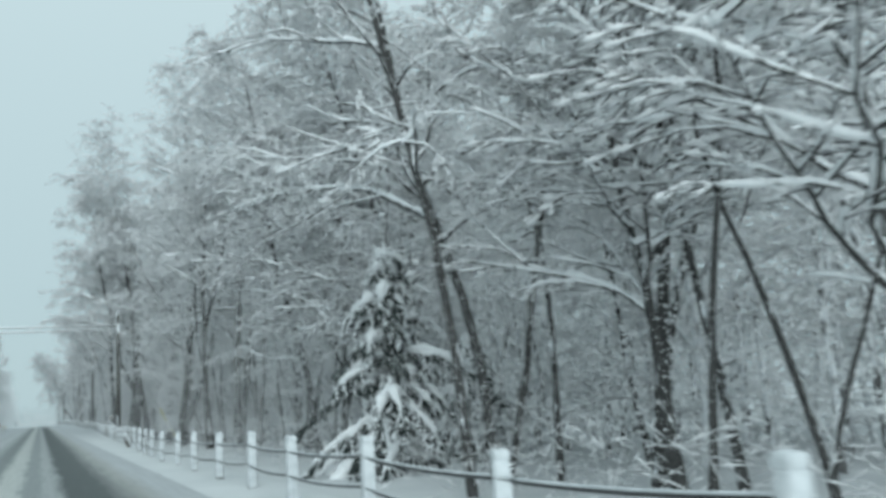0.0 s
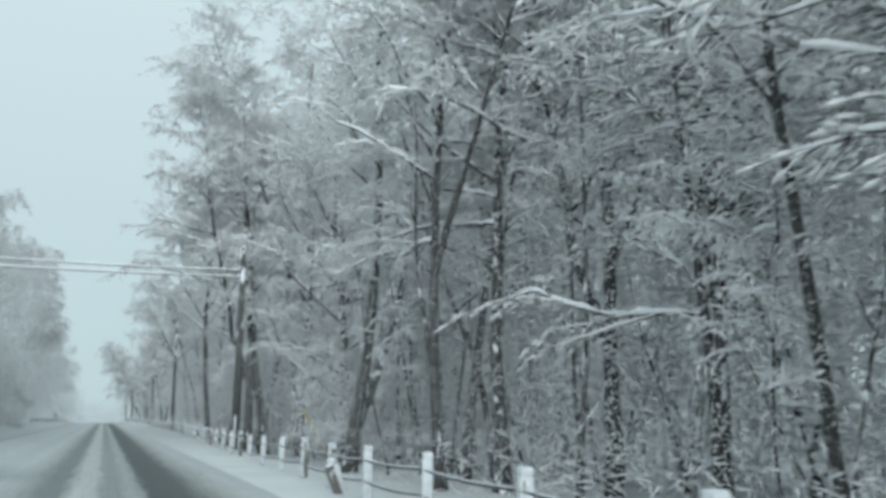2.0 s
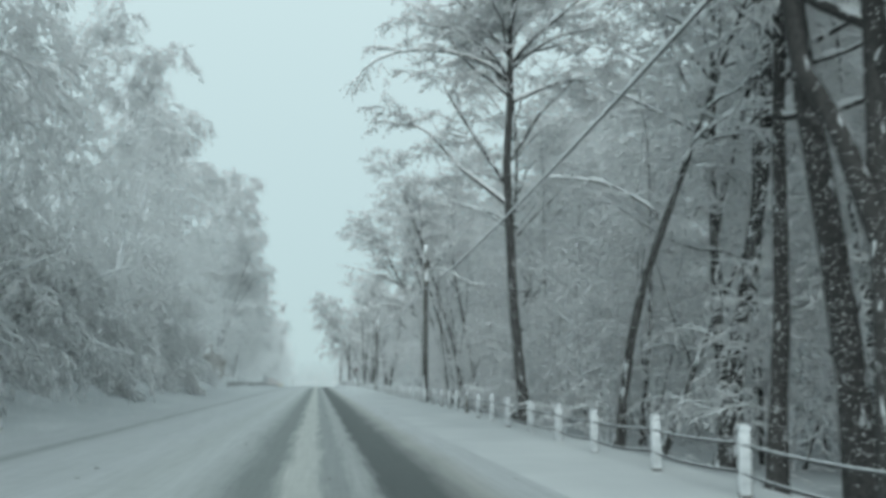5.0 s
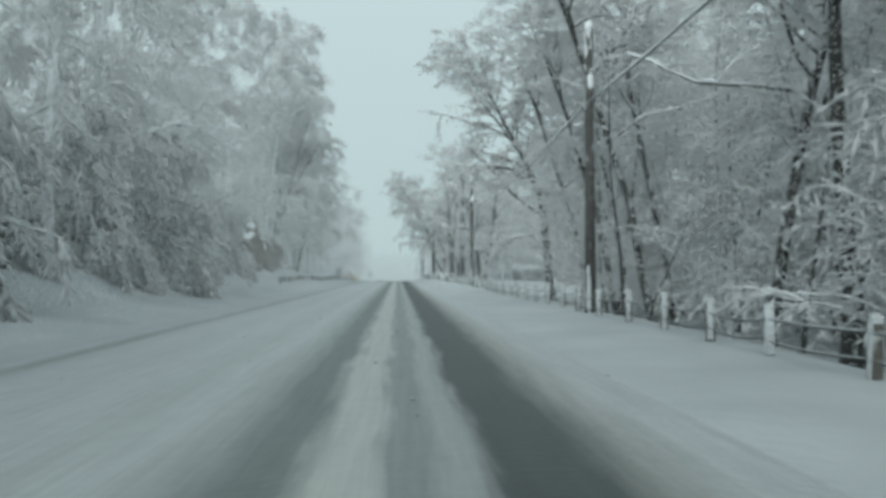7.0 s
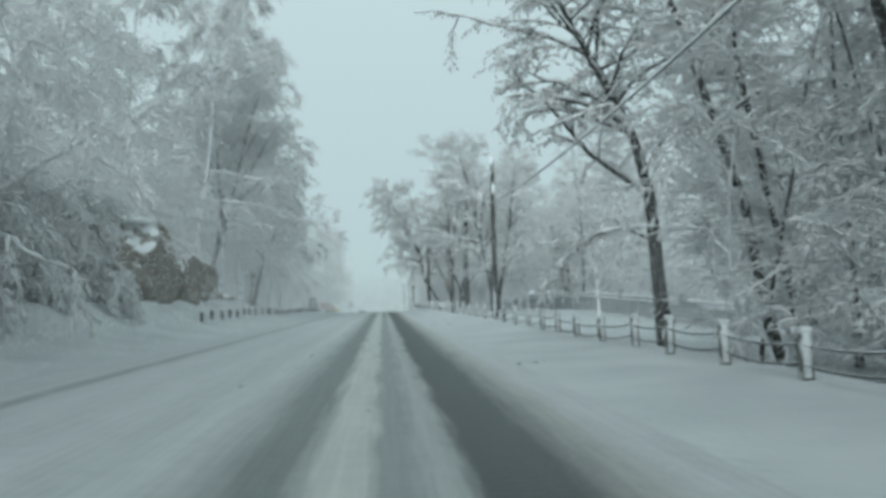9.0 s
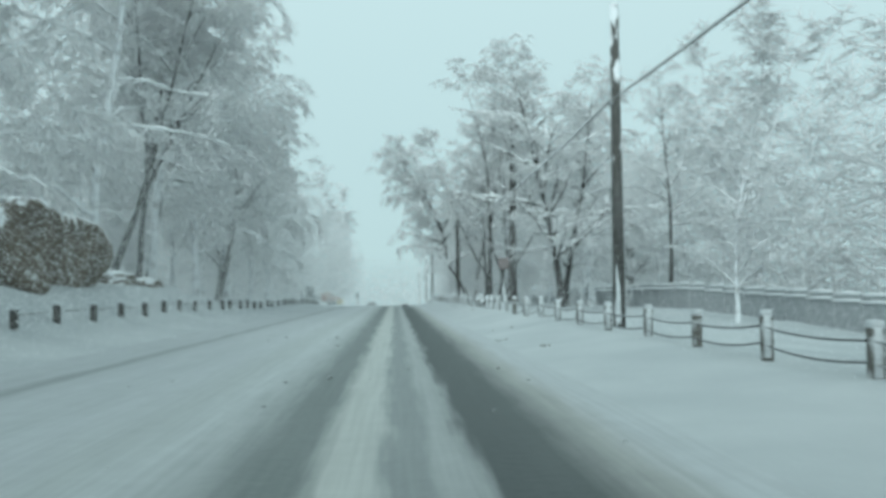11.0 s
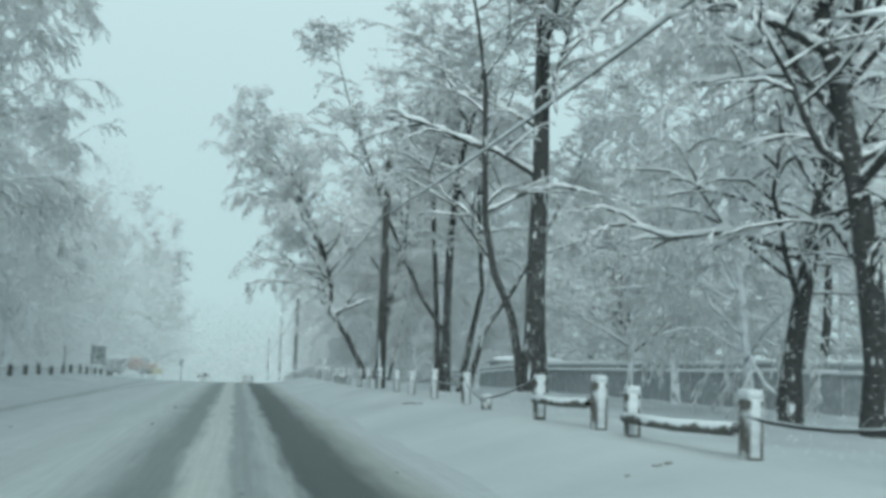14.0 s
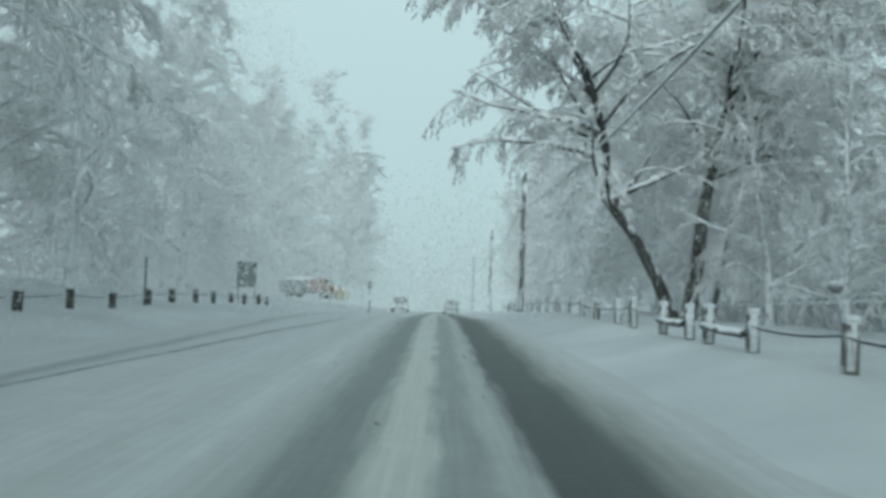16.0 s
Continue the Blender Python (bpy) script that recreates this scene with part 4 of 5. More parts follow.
# ---- small mesh helpers ----
def add_box(bm, sx, sy, sz, at=(0, 0, 0), bevel=0.0, turn=None):
    r = bmesh.ops.create_cube(bm, size=1.0)
    vs = r["verts"]
    bmesh.ops.scale(bm, vec=(sx, sy, sz), verts=vs)
    if bevel:
        es = list({e for v in vs for e in v.link_edges})
        r2 = bmesh.ops.bevel(bm, geom=es, offset=bevel, segments=2, affect="EDGES", profile=0.6)
        vs = list({v for f in r2["faces"] for v in f.verts} | {v for v in vs if v.is_valid})
    if turn is not None:
        bmesh.ops.rotate(bm, cent=(0, 0, 0), matrix=turn, verts=vs)
    bmesh.ops.translate(bm, vec=at, verts=vs)
    return vs


def box(sx, sy, sz, at=(0, 0, 0), bevel=0.0, turn=None):
    bm = bmesh.new()
    add_box(bm, sx, sy, sz, at, bevel, turn)
    return bm


def cone(r1, r2, h, at=(0, 0, 0), sides=12, turn=None):
    bm = bmesh.new()
    r = bmesh.ops.create_cone(bm, cap_ends=True, segments=sides, radius1=r1, radius2=r2, depth=h)
    if turn is not None:
        bmesh.ops.rotate(bm, cent=(0, 0, 0), matrix=turn, verts=r["verts"])
    bmesh.ops.translate(bm, vec=at, verts=r["verts"])
    return bm


def lump(rx, ry, rz, at=(0, 0, 0), seed=0, rough=0.18, sub=2):
    bm = bmesh.new()
    r = bmesh.ops.create_icosphere(bm, subdivisions=sub, radius=1.0)
    for v in r["verts"]:
        k = 1 + rough * noise.noise(v.co * 1.7 + Vector((seed * 3.1, seed, 0)))
        v.co = Vector((v.co.x * rx * k, v.co.y * ry * k, v.co.z * rz * k)) + Vector(at)
    return bm


def line_tube(name, pts, rad, mat, parent, sides=6, label=""):
    buf = Buffer()
    buf.tube(pts, [rad] * len(pts), sides)
    ob = new(name, buf.mesh(name, mat))
    ob.parent = parent
    return tagged(ob, label)


# ---- guide rails of timber posts and cables ----
def build_post(height, parent, x, y, z, tilt=0.0, turn=0.0, lean=0.0):
    p = new("post", POST_MESH)
    p.parent = parent
    k = 0.72 if y < 100 else 0.92 if x > 0 else 1.0
    p.matrix_world = pose(x, y, z - 0.25, tilt, lean, turn) @ Matrix.Diagonal((k, k, height + 0.25, 1))
    c = new("snow_cap", CAP_MESH)
    c.parent = p
    c.matrix_world = pose(x + height * math.sin(radians(lean)), y - height * math.sin(radians(tilt)), z + height * math.cos(radians(lean)), tilt, lean, turn) @ Matrix.Diagonal((k, k, 1, 1))
    if x < 0:
        return p
    s = new("snow_crust", CRUST_FULL if y < 100 else CRUST_THIN)
    s.parent = p
    s.matrix_world = pose(x, y, z, tilt, lean, turn) @ Matrix.Diagonal((k, k, height, 1))
    return p


def mesh_of(bm, name, mat, smooth=True):
    me = bpy.data.meshes.new(name)
    bmesh.ops.recalc_face_normals(bm, faces=bm.faces[:])
    bm.to_mesh(me)
    bm.free()
    me.materials.append(mat)
    if smooth:
        me.polygons.foreach_set("use_smooth", [True] * len(me.polygons))
    return me


POST_MESH = mesh_of(box(0.17, 0.17, 1.0, (0, 0, 0.5), 0.02), "post", M_POST, False)
cap = box(0.185, 0.185, 0.07, (0, 0, 0.03), 0.03)
for v in cap.verts:
    v.co += Vector((0.012 * noise.noise(v.co * 9), 0.012 * noise.noise(v.co * 9 + Vector((3, 0, 0))), 0.02 * noise.noise(v.co * 6) + (0.02 if v.co.z > 0.03 else 0)))
CAP_MESH = mesh_of(cap, "snow_cap", M_CRUST)


def crust_mesh(front, side):
    """Wind-packed snow down the road-facing sides of a post, one unit tall."""
    bm = bmesh.new()
    add_box(bm, front, 0.03, 1.0, (-0.012, -0.086, 0.5), 0.012)
    if side:
        add_box(bm, 0.03, side, 0.96, (-0.086, -0.01, 0.52), 0.012)
    for v in bm.verts:
        v.co.x += 0.022 * noise.noise(v.co * 5)
        v.co.y += 0.014 * noise.noise(v.co * 7 + Vector((5, 0, 0)))
    return mesh_of(bm, "snow_crust", M_CRUST)


CRUST_FULL, CRUST_THIN = crust_mesh(0.16, 0.15), crust_mesh(0.105, 0)
POST_H = [(0, 0.80), (50, 0.68), (100, 0.64), (135, 0.6), (180, 0.53), (300, 0.52)]

rng_post = np.random.default_rng(12)
rail_right = thing("guide_rail", 0, 0, 0, "snow-capped timber guide posts strung with snowy cables", "guide rail")
ys = [3.4 + 3.0 * i for i in range(43)] + [132.0 + 2.95 * i for i in range(10)] + [161.4, 164.0, 166.4, 168.8, 171.4, 174.2, 176.5, 178.9, 181.2, 183.8, 184.9, 187.4, 190.2, 192.0, 195.0, 197.6, 200.3, 203.0, 205.5, 208.0, 210.9, 213.1, 214.2, 216.3, 218.8, 220.7] + [223.4 + 2.95 * i for i in range(13)]
tops = []
for y in ys:
    x, h = fence_line(y) + rng_post.normal(0, 0.03), (0.16 if y == 190.2 else lerp(y, POST_H) + rng_post.normal(0, 0.03))
    z = lerp(y, VERGE_Z) + road_z(y) + 0.02
    build_post(h, rail_right, x, y, z, rng_post.normal(0, 2.5), rng_post.normal(0, 6))
    tops.append((x, y, z + h))

build_post(0.55, rail_right, fence_line(40.9) - 0.05, 40.9, lerp(40.9, VERGE_Z), 6, 10, -24)


def string_cable(parent, a, b, drop, sag, thick):
    pts = [np.array(a) * (1 - f) + np.array(b) * f - np.array((0.1, 0, drop + sag * 4 * f * (1 - f))) for f in np.linspace(0, 1, 6)]
    line_tube("cable", pts, 0.015, M_CABLE, parent, 5)
    line_tube("snow", [p + np.array((0, 0, 0.012 + thick * 0.6)) for p in pts], thick, M_CRUST, parent, 5, "snow clinging to the cable")


for a, b in zip(tops[:-1], tops[1:]):
    if b[1] - a[1] < 1.3:
        continue
    if b[1] < 100:
        string_cable(rail_right, a, b, 0.12, 0.03, 0.012)
        string_cable(rail_right, a, b, 0.42, 0.04, 0.009)
    elif round(a[1], 1) in (181.2, 184.9, 210.9, 214.2):
        mid = (np.array(a) + np.array(b)) / 2
        for nm, lift, r, mat, lb in (("beam", 0.28, 0.06, M_POST, "round timber beam between two posts"), ("snow", 0.235, 0.022, M_SNOW_CLUMP, "snow lying on the beam")):
            line_tube(nm, [np.array(a) - (0.11, -0.05, lift), mid - (0.11, 0, lift + 0.02), np.array(b) - (0.11, 0.05, lift), np.array(b) - (0.11, 0.04, lift)], r, mat, rail_right, 8, lb)
    else:
        string_cable(rail_right, a, b, 0.0 if 190.2 in (a[1], b[1]) else 0.15, 0.06, 0.009)
        if b[1] < 172:
            string_cable(rail_right, a, b, 0.40, 0.08, 0.006)

rail_left = thing("guide_rail", 0, 0, 0, "short dark guide posts half buried in snow", "guide rail")
LEFT_POST = POST_MESH.copy()
LEFT_POST.materials[0] = M_POLE
tops = []
for i in range(31):
    y = 159.0 + 2.95 * i
    x = -9.0 + rng_post.normal(0, 0.05)
    z = ground_z(x, y) - 0.04
    h = 0.50 + rng_post.normal(0, 0.03)
    p = build_post(h, rail_left, x, y, z, rng_post.normal(0, 2), rng_post.normal(0, 8))
    p.data = LEFT_POST
    tops.append((x, y, z + h))
for a, b in zip(tops[:-1], tops[1:]):
    string_cable(rail_left, a, b, 0.12, 0.04, 0.01)

# ---- utility poles and cables ----
POLES = [(4.6, -12, 8.5), (4.8, 63.3, 7.95), (5.7, 113.6, 8.6), (6.0, 161.0, 8.95), (4.6, 204.2, 8.45), (4.55, 249.7, 7.6), (5.2, 292, 7.2), (5.2, 338, 6.5)]
hang = []
for x, y, top in POLES:
    z = ground_z(x, y) - 0.1
    pole = thing("utility_pole", x, y, z, "weathered round timber utility pole with snow-crusted base", "utility pole", "utility poles")
    h = top - z
    shaft = part("shaft", cone(0.165, 0.115, h, (0, 0, h / 2), 14), M_POLE, pole, smooth=True)
    bm = lump(0.075, 0.035, 0.62, (-0.05, -0.135, 0.6), y * 0.1, 1.3, 4)
    part("snow_crust", bm, M_CRUST, pole, "wind-packed snow on the lower pole", True)
    part("snow_cap", lump(0.13, 0.13, 0.05, (0, 0, h + 0.01), 3, 0.1, 2), M_SNOW_CLUMP, pole, "small cap of snow", True)
    ch = z + 0.1 + (6.55 if y < 100 else 6.0 if y < 180 else 5.6)
    part("bracket", box(0.09, 0.14, 0.16, (-0.14, 0, ch - z), 0.015), M_STEEL, pole, "steel cable clamp")
    hang.append((x - 0.2, y, ch))
lines = thing("overhead_cable", 0, 0, 0, "thick snow-laden cable slung from pole to pole", "cable")
for a, b in zip(hang[1:-1], hang[2:]):
    pts = [np.array(a) * (1 - f) + np.array(b) * f - np.array((0, 0, 0.55 * 4 * f * (1 - f))) for f in np.linspace(0, 1, 15)]
    line_tube("cable", pts, 0.02, M_CABLE, lines, 6)
    line_tube("snow", [p + np.array((0, 0, 0.026)) for p in pts], 0.042, M_SNOW_CLUMP, lines, 6, "snow lying on the cable")
for z0, z1, yy in ((6.75, 7.0, 63.2), (7.05, 7.35, 63.5)):
    cross = thing("overhead_cable", 4.7, yy, z0, "snow-covered cable crossing above the road", "cable", "cables over the road")
    pts = [np.array((0 * (1 - f) - 22.0 * f, 0.0, (z1 - z0) * f - 0.3 * 4 * f * (1 - f) + 0.3 * f)) for f in np.linspace(0, 1, 13)]
    line_tube("cable", pts, 0.02, M_CABLE, cross, 6)
    line_tube("snow", [p + np.array((0, 0, 0.035)) for p in pts], 0.032, M_SNOW_CLUMP, cross, 6, "snow lying on the cable")
far_pole = thing("utility_pole", -17.4, 63.3, ground_z(-17.4, 63.3) - 0.1, "weathered timber pole among rimed trees", "utility pole", "utility poles")
part("shaft", cone(0.15, 0.11, 7.4, (0, 0, 3.7), 12), M_POLE, far_pole, smooth=True)
M_YELLOW = two_tone("yellow_plastic", (0.45, 0.42, 0.10), (0.6, 0.56, 0.16), 5, 0.5, 0.05)
guy = thing("guy_wire", 4.85, 63.3, 6.3, "steel guy wire with a yellow plastic guard", "guy wire")
g0, g1 = np.array((0.0, 0.0, 0.0)), np.array((3.5, -1.4, -6.95))
line_tube("wire", [g0, (g0 + g1) / 2, g1], 0.012, M_CABLE, guy, 5)
line_tube("guard", [g0 + (g1 - g0) * f for f in (0.68, 0.8, 0.95, 0.951)], 0.035, M_YELLOW, guy, 8, "yellow plastic guard")

# ---- grey board fence with snowy ledges beyond the rail ----
fence = thing("board_fence", 0, 0, 0, "long grey board fence with snow on its ledges", "fence")
WALL_X = [(132, 21.0), (157, 20.6), (185, 19.5), (200, 18.0), (236, 17.8), (262, 17.5)]
wy = [132 + 2.4 * i for i in range(53)]
for a, b in zip(wy[:-1], wy[1:]):
    xa, xb = lerp(a, WALL_X), lerp(b, WALL_X)
    z = (ground_z(xa, a) + ground_z(xb, b)) / 2
    ang = math.degrees(math.atan2(xa - xb, b - a))
    for nm, sx, sy, sz, dz, dx, mat in (("panel", 0.05, 2.36, 1.46, 0.5, 0, M_BOARD), ("rail", 0.10, 2.4, 0.06, 1.22, -0.03, M_BOARD), ("top_board", 0.05, 2.36, 0.24, 1.42, 0, M_BOARD), ("fence_post", 0.11, 0.11, 1.66, 0.76, -0.03, M_BOARD)):
        key = ("fence", nm)
        if key not in PROTO:
            PROTO[key] = mesh_of(box(sx, sy, sz, (0, 0, 0), 0.01), nm, mat, False)
        ob = new(nm, PROTO[key])
        ob.parent = fence
        off = -1.2 if nm == "fence_post" else 0.0
        ob.matrix_world = pose((xa + xb) / 2, (a + b) / 2, z + dz, 0, 0, ang) @ Matrix.Translation((dx, off, 0))
    for nm, r, dz, dx in (("snow", 0.075, 1.28, -0.06), ("snow", 0.085, 1.58, 0.0)):
        ob = line_tube("snow", [np.array((xa + dx, a, z + dz)), np.array(((xa + xb) / 2 + dx, (a + b) / 2, z + dz + 0.02)), np.array((xb + dx, b + 0.05, z + dz)), np.array((xb + dx, b + 0.06, z + dz))], r, M_SNOW_CLUMP, fence, 6)

# ---- shed with a snowy roof behind the fence ----
M_SHED = two_tone("shed_boards", (0.40, 0.41, 0.42), (0.5, 0.51, 0.51), 3, 0.85, 0.2)
shed = thing("shed", 22.0, 244, ground_z(22.0, 244) + 0.25, "low grey shed under a thick snow roof", "shed")
part("wall", box(5.0, 3.4, 1.9, (0, 0, 0.9), 0.02), M_SHED, shed)
part("roof", box(5.5, 4.0, 0.12, (0, 0, 1.92), 0.02), M_BOARD, shed)
part("snow", lump(2.85, 2.1, 0.42, (0, 0, 2.1), 6, 0.08, 3), M_SNOW, shed, "thick smooth roof snow", True)

# ---- rocks on the bank ----
def rock(x, y, sx, sy, sz, seed, label):
    z = ground_z(x, y)
    ob = thing("rock", x, y, z - 0.3, label, "rock", "rock outcrop")
    bm = bmesh.new()
    rng = np.random.default_rng(seed + 300)
    planes = [(Vector(rng.normal(0, 1, 3) * (1, 1, 0.7)).normalized(), rng.uniform(0.72, 1.0)) for _ in range(15)] + [(Vector((1, -0.25, 0.05)).normalized(), 0.8), (Vector((0, 0, 1)), 0.85)]
    r = bmesh.ops.create_icosphere(bm, subdivisions=5, radius=1.0)
    for v in r["verts"]:
        c = v.co.normalized()
        k = min([h / c.dot(p) for p, h in planes if c.dot(p) > 0.05] + [1.06])
        k *= 1 + 0.05 * noise.noise(c * 3.1 + Vector((0, seed, 0))) + 0.025 * noise.noise(c * 9 + Vector((seed, 0, 0)))
        crack = abs(noise.noise(c * 2.3 + Vector((seed * 7.3, 0, 0))))
        k *= 1 - 0.10 * max(0.0, 1 - crack / 0.06)
        v.co = Vector((c.x * k * sx * 0.62, c.y * k * sy * 0.62, c.z * k * sz * 0.62 + sz * 0.42))
    part("stone", bm, M_ROCK, ob, "brown fractured stone", True)
    part("snow", lump(sx * 0.36, sy * 0.4, 0.16, (-0.15, 0, sz * 0.92), seed, 0.5, 3), M_SNOW_CLUMP, ob, "snow lying on top", True)


rock(-11.5, 157.4, 2.8, 6.6, 4.3, 1, "tall brown rock face half hung with snow")
rock(-11.3, 164.4, 2.4, 4.8, 2.9, 2, "brown fractured boulder beside the rock face")
rock(-11.5, 168.8, 2.6, 5.6, 2.7, 3, "broad brown boulder under snowy branches")
rock(-11.8, 177.0, 1.6, 2.6, 0.8, 4, "small brown boulder at the bank's end")
rock(-11.2, 179.6, 1.2, 1.8, 0.6, 9, "low snow-capped stone by the guide posts")
rock(-11.0, 120.6, 1.0, 1.6, 0.6, 5, "small dark rock showing through snow")
rock(-11.1, 124.6, 1.4, 2.4, 0.9, 6, "dark rock showing through bank snow")
rock(-11.0, 131.5, 1.2, 1.6, 0.8, 7, "small dark rock at the bank's foot")
rock(-10.9, 171.0 - 63, 1.2, 1.6, 0.7, 8, "small rock poking out of snow")

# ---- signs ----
# sign paint, also the snow tone darkened to imitate weaker light
M_SIGN_DIM_SNOW = two_tone("faded_sign_and_dimmed_snow", (0.22, 0.215, 0.21), (0.30, 0.29, 0.28), 6, 0.5, 0.05)
M_RED = two_tone("faded_red_paint", (0.17, 0.145, 0.145), (0.22, 0.19, 0.19), 8, 0.5, 0.05)
M_DARKSIGN = two_tone("dark_sign_board", (0.11, 0.13, 0.13), (0.16, 0.18, 0.18), 2, 0.6, 0.05)
sign = thing("road_sign", 4.42, 173.9, ground_z(4.42, 173.9) - 0.02, "small faded red sign plate on a dark post", "sign")
part("post", box(0.055, 0.04, 2.0, (0, 0, 1.0), 0.008), M_CABLE, sign)
plate = part("plate", box(0.42, 0.012, 0.46, (0, -0.03, 1.95), 0.004), M_RED, sign, "faded red plate", False)
part("bar", box(0.22, 0.006, 0.03, (0, -0.041, 1.83)), M_SIGN_DIM_SNOW, plate, "unreadable pale line")
part("snow_cap", lump(0.17, 0.03, 0.025, (0, -0.02, 2.21), 1, 0.2, 2), M_CRUST, sign, "snow on the plate's edge", True)
part("snow_crust", lump(0.045, 0.04, 0.75, (0, -0.03, 0.6), 2, 0.3, 3), M_CRUST, sign, "snow packed round the post", True)

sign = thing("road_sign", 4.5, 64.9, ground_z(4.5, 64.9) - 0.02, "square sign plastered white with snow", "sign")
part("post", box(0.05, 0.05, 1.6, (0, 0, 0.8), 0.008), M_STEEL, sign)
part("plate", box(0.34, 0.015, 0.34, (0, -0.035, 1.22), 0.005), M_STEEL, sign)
# snow painted grey here, since white snow came out too brightly lit
part("snow", lump(0.165, 0.03, 0.175, (0, -0.05, 1.23), 5, 0.35, 3), M_SIGN_DIM_SNOW, sign, "crust of snow covering the plate, coloured grey to dim it", True)

board = thing("sign_board", -9.85, 246.0, ground_z(-9.85, 246) - 0.05, "dark sign board on two thin posts", "sign")
bz = -board.location.z
part("panel", box(1.0, 0.06, 1.3, (0, 0, 1.4 + bz), 0.01), M_DARKSIGN, board)
for dx in (-0.42, 0.42):
    part("post", box(0.07, 0.07, 2.0 + bz, (dx, 0.06, 1.0 + bz / 2), 0.01), M_POST, board)
part("snow_cap", lump(0.55, 0.07, 0.05, (0.05, 0, 2.07 + bz), 1, 0.2, 2), M_SNOW_CLUMP, board, "snow along the top edge", True)
marker = thing("marker_pole", -8.8, 226.0, ground_z(-8.8, 226) - 0.05, "thin dark pole beside the guide posts", "pole")
part("shaft", cone(0.035, 0.03, 1.5, (0, 0, 0.75), 8), M_CABLE, marker)
marker = thing("marker_pole", -5.4, 272.0, ground_z(-5.4, 272) - 0.05, "thin dark marker at the road's edge", "pole")
part("shaft", cone(0.05, 0.04, 2.3, (0, 0, 1.15), 8), M_CABLE, marker)
part("plate", box(0.35, 0.03, 0.6, (0, 0, 2.2), 0.005), M_DARKSIGN, marker)

# ---- conifer weighed down with snow ----
def conifer(x, y, height, width, seed):
    rng = np.random.default_rng(seed)
    ob = thing("conifer", x, y, ground_z(x, y) - 0.05, "dark green conifer with boughs bent under thick snow", "tree")
    wood, needles, snow = Buffer(), Buffer(), Buffer()
    wood.tube([(0, 0, -0.2), (0.05, 0, height * 0.5), (0, 0, height)], [0.11, 0.07, 0.02], 7)
    snow.tube([(0, 0, height - 0.5), (0.03, 0, height - 0.2), (0, 0, height + 0.12)], [0.06, 0.07, 0.03], 5)
    levels = 15
    for i in range(levels):
        f = (i + 0.3) / levels
        z = 0.5 + f * (height - 0.6)
        ln = width / 2 * (1 - f) ** 0.7 * (0.8 + 0.4 * rng.random()) + 0.1
        for k in range(8 if f < 0.6 else 6):
            a = 2 * np.pi * (k + rng.uniform(-0.3, 0.3)) / 7 + i * 0.9
            ragged = 0.85 + 0.9 * noise.noise((math.cos(a) * 1.3, math.sin(a) * 1.3, z * 0.7 + seed))
            p = limb_path(rng, (0, 0, z), np.array((np.cos(a), np.sin(a), 0.12)), max(ln * ragged * rng.uniform(0.6, 1.4), 0.2), 5, 0.12, -0.22)
            wood.tube(p, 0.022 * np.linspace(1, 0.3, 6), 3)
            padded = rng.random() < 0.78
            if padded:
                fat = np.array([0.04, 0.08, 0.12, 0.13, 0.10, 0.05]) * rng.uniform(0.7, 1.2) * (1 + 0.5 * rng.normal(0, 1, 6).clip(-1, 1))
                snow.tube(p + np.array((0, 0, 0.07)), fat, 5)
            for g in np.linspace(0.2, 1.0, 9):
                q, d = along(p, min(g, 0.99))
                d = d / np.linalg.norm(d)
                side = np.cross(d, (0, 0, 1.0))
                for _ in range(10):
                    w = d * rng.uniform(-0.1, 0.7) + side * rng.normal(0, 0.6) + np.array((0, 0, rng.uniform(-1.2, -0.3)))
                    w /= np.linalg.norm(w)
                    needles.spindle(q, q + w * rng.uniform(0.2, 0.45), 0.034)
                for _ in range(2 if padded else 0):
                    w = d * rng.uniform(0.0, 0.6) + side * rng.normal(0, 0.7) + np.array((0, 0, -0.55))
                    s0 = q + side * rng.normal(0, 0.08) + np.array((0, 0, 0.05))
                    t = limb_path(rng, s0, w / np.linalg.norm(w), rng.uniform(0.25, 0.7), 3, 0.15, -0.3)
                    for q0, q1 in zip(t[:-1], t[1:]):
                        snow.spindle(q0, q1 + (q1 - q0) * 0.3, rng.uniform(0.025, 0.055))
    for nm, buf, mat, lb in (("trunk", wood, M_BARK, ""), ("needles", needles, M_NEEDLES, "dark hanging needles"), ("snow", snow, M_SNOW_CLUMP, "heavy pads of snow on the boughs")):
        c = new(nm, buf.mesh(nm, mat))
        c.parent = ob
        tagged(c, lb, kind="" if nm == "trunk" else "stuff")


conifer(8.75, 23.6, 6.1, 5.2, 5)
conifer(12.6, 26.8, 4.0, 3.2, 6)

# ---- vehicles ----
def glow(name, colour, strength):
    m, n, l, b = material(name, 0.3)
    b.inputs["Base Color"].default_value = (*colour, 1)
    b.inputs["Emission Color"].default_value = (*colour, 1)
    b.inputs["Emission Strength"].default_value = strength
    return m


M_LAMP = glow("lit_headlamp", (1.0, 0.98, 0.92), 1.2)
M_TAIL = glow("lit_tail_lamp", (0.42, 0.10, 0.09), 0.12)
M_GLASS = two_tone("dark_glass", (0.02, 0.025, 0.03), (0.04, 0.045, 0.05), 2, 0.12, 0.0)
M_TYRE = two_tone("tyre_rubber", (0.02, 0.02, 0.02), (0.05, 0.05, 0.05), 12, 0.9)
M_DKGREEN = two_tone("dark_car_paint", (0.05, 0.055, 0.05), (0.08, 0.085, 0.08), 2, 0.4, 0.05)
